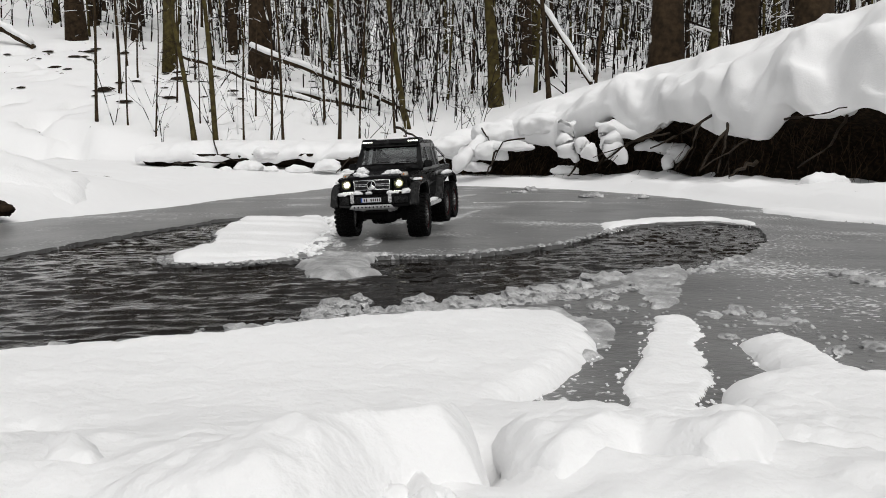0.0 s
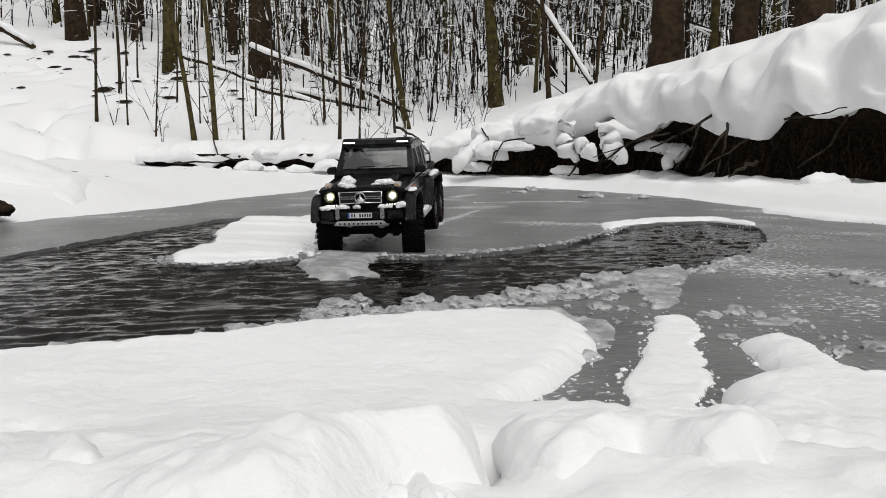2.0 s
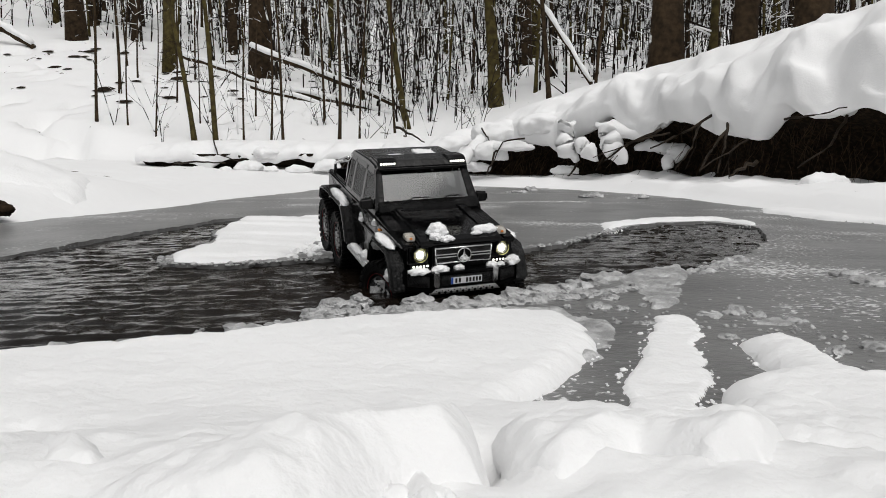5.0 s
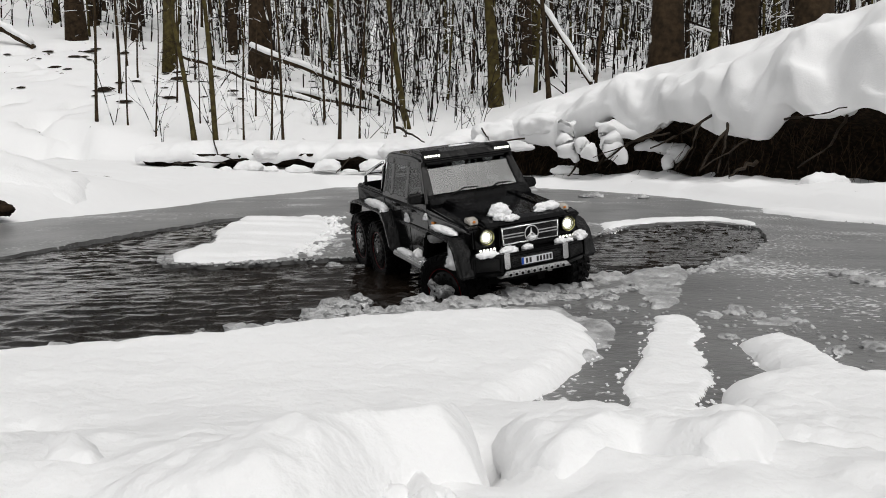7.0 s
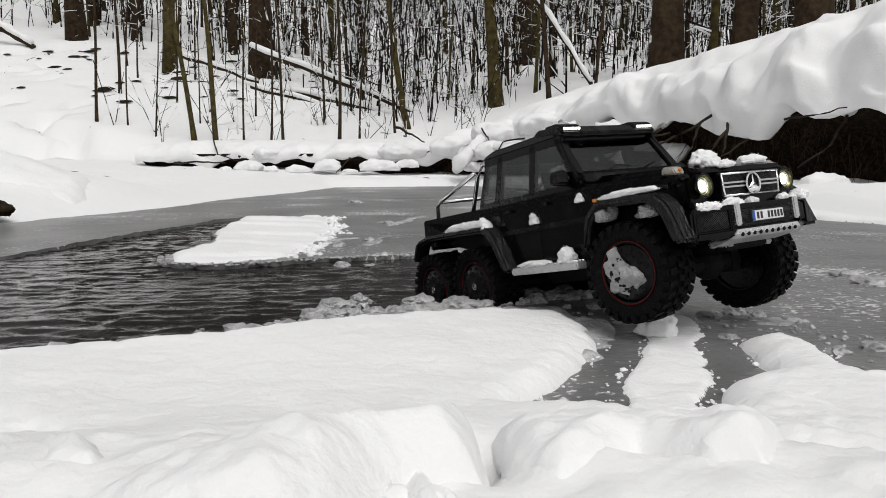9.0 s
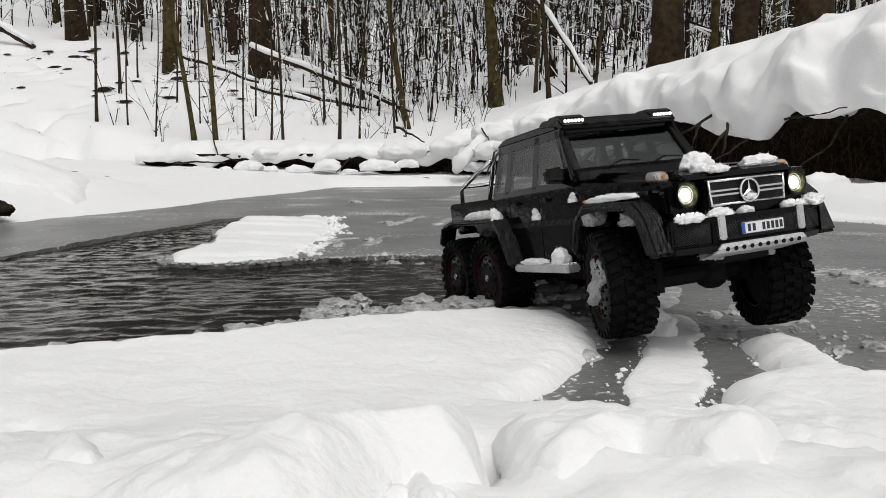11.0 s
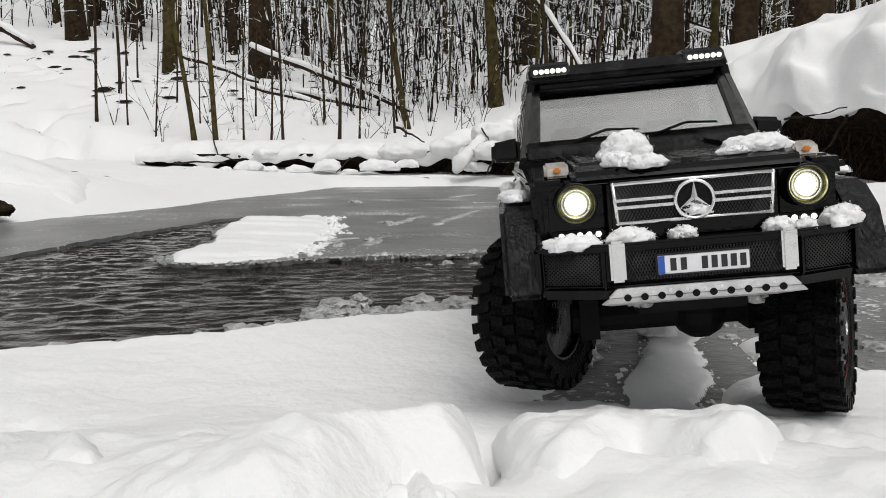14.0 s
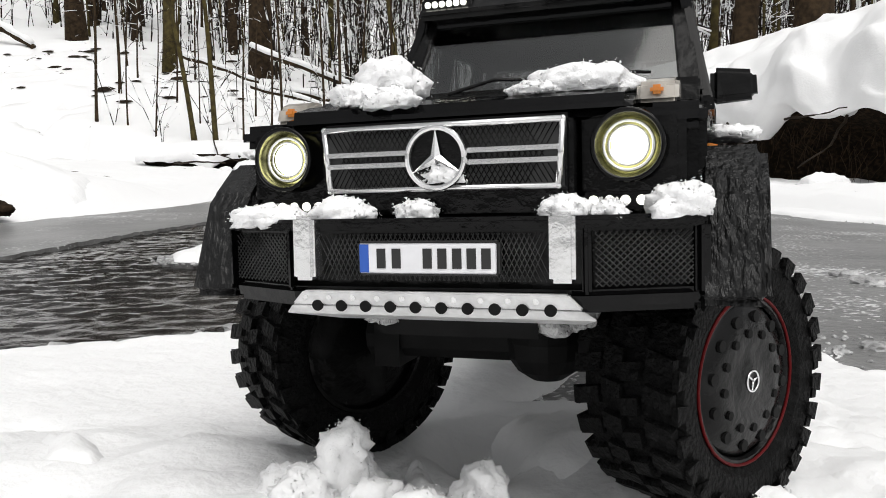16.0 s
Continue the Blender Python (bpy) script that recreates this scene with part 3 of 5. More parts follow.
for _ in range(75):
    # brush on the open slope and along the low bank
    x, d = rng.uniform(-4.0, 0.6), rng.uniform(8.9, 12.5)
    p = Vector((x, d, float(land(np.array(x), np.array(d))) - 0.03))
    for _k in range(rng.randint(1, 3)):
        way = Vector((rng.gauss(0, 0.35), rng.gauss(0, 0.3), 1)).normalized()
        q = p + way * rng.uniform(0.25, 0.9)
        r = rng.uniform(0.003, 0.007)
        sliver(p, q, r, r * 0.6)
        for _j in range(2):
            at = p.lerp(q, rng.uniform(0.3, 0.95))
            sliver(at, at + Vector((rng.uniform(-1, 1), rng.uniform(-1, 1), rng.uniform(0, 1))).normalized() * rng.uniform(0.08, 0.35), r * 0.6, r * 0.3)
tagged(finish("undergrowth", verts, faces, BARKSNOW), "tangle of bare undergrowth with snow on the twigs", "undergrowth", kind="stuff")

# saplings on the near slope and by the bank
for x, y, r, h, lx in [(-3.7, 9.4, 0.011, 3.2, 0.03), (-3.25, 9.1, 0.01, 3.0, 0.02), (-2.25, 9.0, 0.012, 3.4, 0.04), (-1.95, 9.0, 0.013, 4, 0.02), (-1.78, 9.0, 0.016, 4, -0.06), (-1.5, 10.0, 0.016, 4.5, 0.0),
                       (-0.95, 9.3, 0.012, 4, 0.03), (-0.55, 9.6, 0.014, 4, -0.05), (-3.5, 10.5, 0.012, 3.5, 0.05), (-2.95, 9.8, 0.009, 3, -0.04), (-2.4, 10.2, 0.012, 3.6, 0.06), (-4.6, 12.2, 0.014, 4, 0.02),
                       (-5.3, 13.5, 0.016, 4.5, -0.03), (-3.9, 12.6, 0.015, 4, 0.05), (1.3, 9.6, 0.03, 6, -0.12), (1.75, 9.2, 0.02, 5, 0.06)]:
    plant(tagged(make_tree("sapling", r, h, (lx, 0.0), rng, BARK, 8, "thin bare sapling standing in the snow", 0.25), category="sapling", group="saplings by the creek"), x, y)


# fallen trunks with snow along their tops
def log(a, b, r, label):
    base = new("fallen_log")
    tagged(base, label, "fallen log")
    a, b = Vector(a), Vector(b)
    pts = [a.lerp(b, k / 10) + Vector((0, 0, 0.012 * math.sin(k * 1.9 + r * 40) + 0.03 * math.sin(math.pi * k / 10))) for k in range(11)]
    bm = bmesh.new()
    tube(bm, pts, [r * (1 - 0.04 * k) for k in range(11)], 8)
    part("trunk", bm, BARK, base)
    bm = bmesh.new()
    tube(bm, [p + Vector((0, -0.35 * r, 0.8 * r)) for p in pts], [r * (1.0 - 0.03 * k) * (0.9 + 0.2 * math.sin(k * 2.3)) for k in range(11)], 8)
    part("snow", bm, SNOW, base, "snow lying along the log")


log((-2.9, 12.2, 1.93), (-0.1, 11.3, 0.78), 0.05, "snow-covered fallen trunk leaning down the slope")
log((-2.5, 12.0, 1.30), (-0.5, 11.2, 0.80), 0.06, "snow-covered fallen trunk lying on the slope")
log((-2.9, 12.2, 1.35), (-0.6, 10.9, 0.66), 0.04, "thin snow-covered fallen trunk on the slope")
log((-4.4, 13.6, 2.0), (-2.9, 12.6, 1.45), 0.045, "thin snow-covered log among the trees")
log((-8.9, 15.5, 3.0), (-7.6, 15.0, 2.35), 0.09, "snow-covered log at the top of the slope")
log((1.15, 10.5, 2.4), (1.75, 9.5, 1.12), 0.04, "leaning dead trunk with snow on it")


# ---- clods, roots and chunks ----
for k, (at, size) in enumerate([((0.49, 7.20, 0.45), (0.28, 0.20, 0.14)), ((0.08, 7.40, 0.34), (0.26, 0.18, 0.11)), ((-0.45, 7.50, 0.30), (0.24, 0.18, 0.10)), ((0.86, 6.95, 0.52), (0.26, 0.20, 0.12)), ((-1.75, 7.60, 0.29), (0.14, 0.14, 0.07))]):
    clump("overhang", snow_cap, (at[0] + 0.05, at[1] + 0.12, at[2]), size, k + 400, SNOW, "", 0.3, 4, 0.6)


def laden(points, r, seed):
    """Snow lying thick along a bent root below the overhang."""
    bm, q = bmesh.new(), []
    for a, b in zip(points, points[1:]):
        q += [Vector(a).lerp(Vector(b), s / 6) for s in range(6)]
    q.append(Vector(points[-1]))
    for _ in range(3):
        q = [q[0]] + [(a + b * 2 + c) / 4 for a, b, c in zip(q, q[1:], q[2:])] + [q[-1]]
    n = len(q) - 1
    tube(bm, q, [r * (0.35 + 0.65 * min(1, 4 * min(k, n - k) / n)) * (1 + 0.5 * noise.noise(Vector((k * 0.35, seed, 0)))) for k in range(n + 1)], 14)
    for v in bm.verts:
        v.co += Vector([noise.noise(v.co * 14 + Vector((seed + c * 5, 0, 0))) for c in range(3)]) * r * 0.35
    tagged(part("snow_laden_root", bm, SNOW), "bent root thickly covered with white snow below the bank", "root")


for k, (points, r) in enumerate([([(1.49, 6.2, 0.31), (1.60, 6.2, 0.34), (1.76, 6.15, 0.30), (1.86, 6.1, 0.34)], 0.045), ([(1.66, 6.0, 0.16), (1.72, 6.0, 0.24), (1.84, 6.0, 0.33)], 0.06),
                                 ([(1.07, 6.55, 0.52), (0.98, 6.5, 0.44), (1.00, 6.45, 0.32), (1.08, 6.4, 0.22)], 0.075), ([(1.36, 6.3, 0.52), (1.30, 6.25, 0.42), (1.32, 6.2, 0.30), (1.42, 6.15, 0.22)], 0.09),
                                 ([(1.02, 6.4, 0.33), (1.12, 6.3, 0.34), (1.2, 6.25, 0.22)], 0.06), ([(0.36, 7.1, 0.42), (0.22, 7.0, 0.3), (0.1, 6.9, 0.12)], 0.07), ([(1.2, 6.3, 0.5), (1.42, 6.2, 0.44), (1.55, 6.1, 0.4)], 0.05)]):
    laden(points, r, k * 7 + 3)
for k, (at, size) in enumerate([((0.59, 6.90, 0.33), (0.20, 0.12, 0.06)), ((0.42, 6.95, 0.27), (0.14, 0.10, 0.13)), ((0.30, 7.00, 0.15), (0.12, 0.10, 0.06)), ((2.14, 4.45, 0.07), (0.15, 0.10, 0.075)), ((1.01, 6.60, 0.13), (0.12, 0.10, 0.05))]):
    lump("snow_clod", at, size, k + 100, "rounded clod of snow caught on roots below the bank")
for k, (at, size) in enumerate([((-2.05, 7.50, 0.14), (0.13, 0.10, 0.07)), ((-1.82, 7.45, 0.15), (0.11, 0.10, 0.06)), ((-1.60, 7.40, 0.14), (0.10, 0.08, 0.05)), ((-1.34, 7.40, 0.13), (0.14, 0.10, 0.05)), ((-1.07, 7.40, 0.16), (0.10, 0.08, 0.06)), ((-2.34, 7.60, 0.15), (0.16, 0.10, 0.05)), ((-0.59, 7.30, 0.16), (0.15, 0.10, 0.06)), ((-0.85, 7.30, 0.12), (0.10, 0.08, 0.04)), ((-0.33, 7.30, 0.18), (0.12, 0.08, 0.06))]):
    lump("snow_clod", at, [v * (0.45, 1.25, 0.7, 0.9, 1.3)[k % 5] for v in size], k + 130, "small clod of snow along the low bank")
pick = random.Random(52)
for _ in range(26):
    k = pick.randrange(250, 500)
    x, y = bank_path[0][k]
    high, _deep = lip((x, y))
    a = Vector((x - 0.02, y - 0.05, high * pick.uniform(0.7, 1.05)))
    b = a + Vector((pick.gauss(-0.12, 0.14), pick.gauss(-0.12, 0.05), -high * pick.uniform(0.25, 0.7)))
    root([a, a.lerp(b, 0.5) + Vector((pick.gauss(0, 0.03), -0.03, pick.gauss(0.02, 0.02))), b], pick.uniform(0.004, 0.01), "thin bare root hanging below the snowy overhang")
for points, r in [([(1.89, 5.20, 0.47), (1.72, 5.05, 0.32), (1.60, 4.95, 0.15)], 0.022),
                  ([(1.97, 5.10, 0.37), (1.79, 5.00, 0.27), (1.59, 4.90, 0.16)], 0.014),
                  ([(1.78, 5.30, 0.51), (1.60, 5.30, 0.40), (1.43, 5.50, 0.30)], 0.018),
                  ([(1.59, 5.60, 0.41), (1.40, 5.70, 0.36), (1.13, 6.00, 0.24)], 0.012),
                  ([(1.56, 5.70, 0.44), (1.34, 5.80, 0.34), (1.22, 6.00, 0.22)], 0.022),
                  ([(1.74, 5.40, 0.48), (1.62, 5.20, 0.30), (1.49, 5.10, 0.16)], 0.014),
                  ([(1.86, 5.20, 0.51), (1.76, 5.00, 0.30), (1.71, 4.95, 0.14)], 0.018),
                  ([(0.57, 6.90, 0.39), (0.44, 6.80, 0.29), (0.37, 6.70, 0.11)], 0.022),
                  ([(0.70, 6.80, 0.41), (0.51, 6.80, 0.38), (0.40, 6.70, 0.17)], 0.014),
                  ([(1.09, 6.50, 0.20), (1.04, 6.40, 0.13), (0.99, 6.30, 0.10)], 0.018),
                  ([(2.05, 4.80, 0.46), (2.13, 4.60, 0.47), (2.27, 4.50, 0.51)], 0.012),
                  ([(-0.45, 7.50, 0.54), (-0.28, 7.40, 0.46), (-0.17, 7.30, 0.39)], 0.022),
                  ([(-2.36, 8.20, 0.43), (-2.15, 7.60, 0.28), (-1.91, 7.40, 0.22)], 0.014),
                  ([(-2.63, 7.80, 0.20), (-2.29, 7.60, 0.21), (-2.05, 7.50, 0.20)], 0.018),
                  ([(-0.85, 7.30, 0.25), (-0.94, 7.20, 0.14), (-0.97, 7.20, 0.11)], 0.012),
                  ([(1.93, 4.90, 0.21), (1.79, 4.80, 0.16), (1.71, 4.75, 0.12)], 0.022),
                  ([(0.35, 7.20, 0.51), (0.39, 7.10, 0.44), (0.41, 7.00, 0.39)], 0.014)]:
    root(points, r * 0.6)
for k, (at, size) in enumerate([((-0.141, 1.057, 0.001), (0.030, 0.020, 0.014)), ((-0.117, 1.087, 0.001), (0.020, 0.016, 0.016)), ((-0.035, 1.096, 0.001), (0.025, 0.018, 0.013)), ((0.021, 1.096, 0.001), (0.022, 0.016, 0.010)), ((0.069, 1.110, 0.001), (0.030, 0.020, 0.012)), ((0.109, 1.148, 0.001), (0.030, 0.022, 0.013)), ((0.151, 1.184, 0.001), (0.032, 0.022, 0.014)), ((0.190, 1.217, 0.001), (0.025, 0.020, 0.012)), ((0.214, 1.257, 0.001), (0.020, 0.016, 0.010)), ((0.266, 1.313, 0.001), (0.040, 0.030, 0.008)), ((0.241, 1.124, 0.001), (0.016, 0.012, 0.009)), ((0.239, 1.044, 0.001), (0.012, 0.010, 0.006)), ((0.211, 1.057, 0.001), (0.020, 0.016, 0.008)), ((0.339, 1.004, 0.001), (0.018, 0.012, 0.006)), ((0.379, 1.012, 0.001), (0.018, 0.014, 0.010)), ((0.430, 0.953, 0.001), (0.020, 0.015, 0.009)), ((0.318, 0.865, 0.001), (0.012, 0.010, 0.006)), ((0.402, 0.997, 0.001), (0.014, 0.012, 0.006)), ((0.699, 1.353, 0.001), (0.030, 0.025, 0.010)), ((0.691, 1.257, 0.001), (0.035, 0.025, 0.010)), ((0.405, 0.799, 0.001), (0.014, 0.012, 0.008)), ((0.459, 0.812, 0.001), (0.020, 0.016, 0.012)), ((0.395, 1.057, 0.001), (0.012, 0.010, 0.006)), ((0.247, 0.943, 0.001), (0.020, 0.008, 0.005)), ((0.464, 1.057, 0.001), (0.010, 0.010, 0.005)), ((-0.244, 1.848, 0.001), (0.018, 0.016, 0.016)), ((-0.180, 1.970, 0.001), (0.025, 0.022, 0.014)), ((-0.171, 2.547, 0.001), (0.022, 0.020, 0.014)), ((-0.429, 3.904, 0.001), (0.040, 0.030, 0.018)), ((-0.287, 1.914, 0.001), (0.030, 0.020, 0.008)), ((0.634, 5.703, 0.001), (0.060, 0.050, 0.030)), ((0.492, 5.263, 0.001), (0.070, 0.050, 0.020)), ((0.865, 4.558, 0.001), (0.100, 0.060, 0.020)), ((1.089, 4.411, 0.001), (0.060, 0.050, 0.030)), ((-0.061, 0.997, 0.001), (0.020, 0.014, 0.010)), ((-0.156, 0.960, 0.001), (0.020, 0.012, 0.008)), ((-0.193, 0.936, 0.001), (0.022, 0.014, 0.007)), ((-0.237, 0.920, 0.001), (0.025, 0.014, 0.007))]):
    tagged(lump("ice_chunk", at, [v * f for v, f in zip(size, (0.85, 0.85, 0.85))], k + 200, "crumbly greyish chunk of broken ice", FROST, 0.95), group="broken ice chunks")

for k, (x, y, r) in enumerate([(-0.036, 0.36, 0.011), (-0.02, 0.35, 0.009), (-0.004, 0.34, 0.01)]):
    lump("snow_clod", (x, y, float(near_top(np.array(x), np.array(y))) - 0.002), (r, r * 0.9, r), k + 160, "loose clod of trampled snow on the near bank", rough=0.5)


def mound_top(x, y):
    return 0.05 + 0.2 * np.exp(-(((x + 2.0) / 0.5) ** 2 + ((y - 3.35) / 0.34) ** 2)) + 0.016 * fbm(x, y, 0.09, 4, 81) + 0.03 * fbm(x, y, 0.3, 2, 82)


heap("snow_mound", [(-1.42, 3.2), (-1.43, 3.08), (-1.56, 3.02), (-1.68, 3.04), (-1.8, 2.98), (-2.5, 2.9), (-2.9, 3.2), (-2.6, 3.9), (-1.8, 3.9), (-1.5, 3.5)], mound_top, 0.016, SNOW, "bumpy mound of old snow on the far shore", seed=83, rough=0.015, round_=0.1, kind="structure", base=0.0)
# a dark lump added for the shade in the hollow at the mound's foot
tagged(clump("earth_hollow", None, (-1.5, 2.6, 0.045), (0.085, 0.05, 0.035), 84, EARTH, "", 0.5, 4, 0.6), "dark lump standing in for the shaded hollow under the mound", "earth")

# leaf litter, bare earth and the shade in dents of the snowy slope, as dark blobs
pick = random.Random(31)
litter_v, litter_f = [], []
for _ in range(85):
    x, y = pick.uniform(-8.5, -2.2), pick.uniform(8.9, 16.0)
    if x < -0.55 * y:
        continue
    z = float(land(np.array(x), np.array(y)))
    w, n = pick.uniform(0.05, 0.17), len(litter_v)
    rim = [(x + w * pick.uniform(0.6, 1.1) * math.cos(k * 0.7), y + 0.5 * w * math.sin(k * 0.7), z + 0.012 + 0.25 * w * math.sin(k * 0.7) * (1 if k < 5 else 0.6)) for k in range(9)]
    litter_v += rim + [(x, y, z + 0.03)]
    litter_f += [(n + k, n + (k + 1) % 9, n + 9) for k in range(9)]
tagged(finish("leaf_litter", litter_v, litter_f, EARTH), "dark leaf litter and painted shade in dents of the snow", "leaf litter", kind="stuff")

# fine roots and dry grass hanging down the earth
pick = random.Random(77)
bm = bmesh.new()
for _ in range(420):
    k = pick.randrange(160, 530)
    x, y = bank_path[0][k]
    high, _ = lip((x, y))
    top = Vector((x + pick.uniform(0, 0.12), y + pick.uniform(0, 0.12), pick.uniform(0.35, 1.0) * high))
    low = top + Vector((pick.gauss(-0.06, 0.06), pick.gauss(-0.08, 0.05), -pick.uniform(0.08, 0.28)))
    low.z = max(low.z, 0.03)
    mid = top.lerp(low, 0.5) + Vector((pick.gauss(0, 0.025), pick.gauss(-0.03, 0.02), pick.gauss(0, 0.02)))
    tube(bm, [top, mid, low], [0.003, 0.0025, 0.001], 3)
tagged(part("rootlets", bm, STRAW), "fine brown roots and dry grass hanging down the bank", "roots", kind="stuff")


# crumbs of snow and ice along the broken edges
def crumble(name, outline, closed, count, spread, size, mat, label, seed, low=0.002):
    pick = random.Random(seed)
    bm = bmesh.new()
    bmesh.ops.create_icosphere(bm, subdivisions=2, radius=1)
    ball, tris = [v.co.copy() for v in bm.verts], [[v.index for v in f.verts] for f in bm.faces]
    bm.free()
    ends = outline[1:] + outline[:1] if closed else outline[1:]
    lengths = [math.dist(a, b) for a, b in zip(outline, ends)]
    verts, faces = [], []
    for _ in range(count):
        k = pick.choices(range(len(lengths)), lengths)[0]
        f = pick.random()
        x = outline[k][0] + (ends[k][0] - outline[k][0]) * f + pick.gauss(0, spread)
        y = outline[k][1] + (ends[k][1] - outline[k][1]) * f + pick.gauss(0, spread)
        r = size * pick.uniform(0.4, 1.0) * (1 + (pick.random() < 0.08) * 1.2)
        n = len(verts)
        verts += [(x + v.x * r * pick.uniform(0.7, 1.4), y + v.y * r * pick.uniform(0.7, 1.4), low + v.z * r * pick.uniform(0.5, 0.9)) for v in ball]
        faces += [[n + i for i in t] for t in tris]
    return tagged(finish(name, verts, faces, mat, False), label, "crumbs", kind="stuff")


pick = random.Random(19)
for k in range(20):
    f = k / 19
    x, y = -0.16 + 0.46 * f, 0.985 + 0.21 * f ** 1.6 + pick.uniform(-0.008, 0.012)
    tagged(lump("ice_chunk", (x, y + 0.012, 0.002), (pick.uniform(0.012, 0.026), pick.uniform(0.008, 0.014), pick.uniform(0.006, 0.014)), 420 + k, "jagged grey ice along the water's edge", FROST, 0.9), group="broken ice chunks")

crumble("snow_crumbs", NEAR[7:28], False, 110, 0.003, 0.0017, SNOW, "loose crumbs of snow along the edge of the bank", 11, 0.004)
crumble("snow_crumbs", STRIP, True, 110, 0.003, 0.0016, SNOW, "loose crumbs of snow beside the wheel ruts", 12)
crumble("slush_crumbs", [(-0.8, 0.7), (-0.45, 0.785), (-0.27, 0.868), (-0.09, 1.0), (0.05, 1.045), (0.15, 1.14), (0.31, 1.35), (0.48, 1.42), (0.6, 1.6)], False, 700, 0.014, 0.007, FROST, "crumbs of broken ice along the water's edge", 13, 0.0)
crumble("slush_crumbs", [(0.2, 1.02), (0.32, 0.98), (0.42, 0.92), (0.5, 0.8), (0.42, 0.7)], False, 160, 0.05, 0.003, FROST, "scattered crumbs of ice on the frozen creek", 14)
crumble("slush_crumbs", [(-0.57, 1.64), (-0.55, 1.53), (-0.42, 1.505), (-0.32, 1.57), (-0.12, 1.67), (0.01, 1.66), (0.28, 1.9), (0.54, 2.4)], False, 500, 0.009, 0.0042, FROST, "crumbs of frost along the edge of the ice", 15)
crumble("snow_crumbs", [(-0.3, 1.62), (-0.3, 1.78), (-0.32, 2.3), (-0.4, 2.85)], False, 200, 0.02, 0.009, SNOW, "loose crumbs of snow on the ice", 16)

# a lump that rides in a wheel arch and drops out of it
arch_lump = lump("snow_lump", (0, 0, 0), (0.024, 0.012, 0.021), 90, "white lump of snow caught in the truck's wheel arch", rough=0.5)

# clods that the front wheels push up at the end
pushed = []
for k, (x, y, z, size) in enumerate([(-0.043, 0.335, 0.062, (0.014, 0.011, 0.022)), (-0.058, 0.325, 0.054, (0.014, 0.011, 0.013)), (-0.03, 0.315, 0.052, (0.014, 0.011, 0.014)), (-0.072, 0.34, 0.05, (0.013, 0.01, 0.01)),
                                     (0.016, 0.33, 0.05, (0.012, 0.01, 0.02)), (0.13, 0.31, 0.05, (0.02, 0.012, 0.012)), (-0.01, 0.30, 0.055, (0.016, 0.011, 0.016))]):
    pushed.append((tagged(clump("snow_clod", None, (x, y, z), size, 170 + k, SNOW, "", 0.6, 4, 0.8, 260), "crumbly clod of snow pushed up by a wheel", "snow"), x, y, z))

# a floe at the water's edge, and crumbs of it
FLOE = (-0.19, 1.56, 0.0)
floe = heap("ice_floe", [(-0.06, -0.16), (0.0, -0.2), (0.07, -0.13), (0.05, 0.04), (0.08, 0.17), (-0.1, 0.16), (-0.1, 0.0)], lambda x, y: 0.006 + 0.006 * fbm(x, y, 0.05, 3, 71), 0.006, FROST,
            "crumbling snowy ice floe at the water's edge", seed=72, category="ice floe", kind="", base=-0.02, rough=0.025)
crumbs = [lump("drift_ice", (0, 0, 0), s, 300 + k, "small lump of ice drifting on the water", FROST, 0.6) for k, s in enumerate([(0.022, 0.016, 0.014), (0.018, 0.014, 0.012), (0.014, 0.012, 0.009)])]


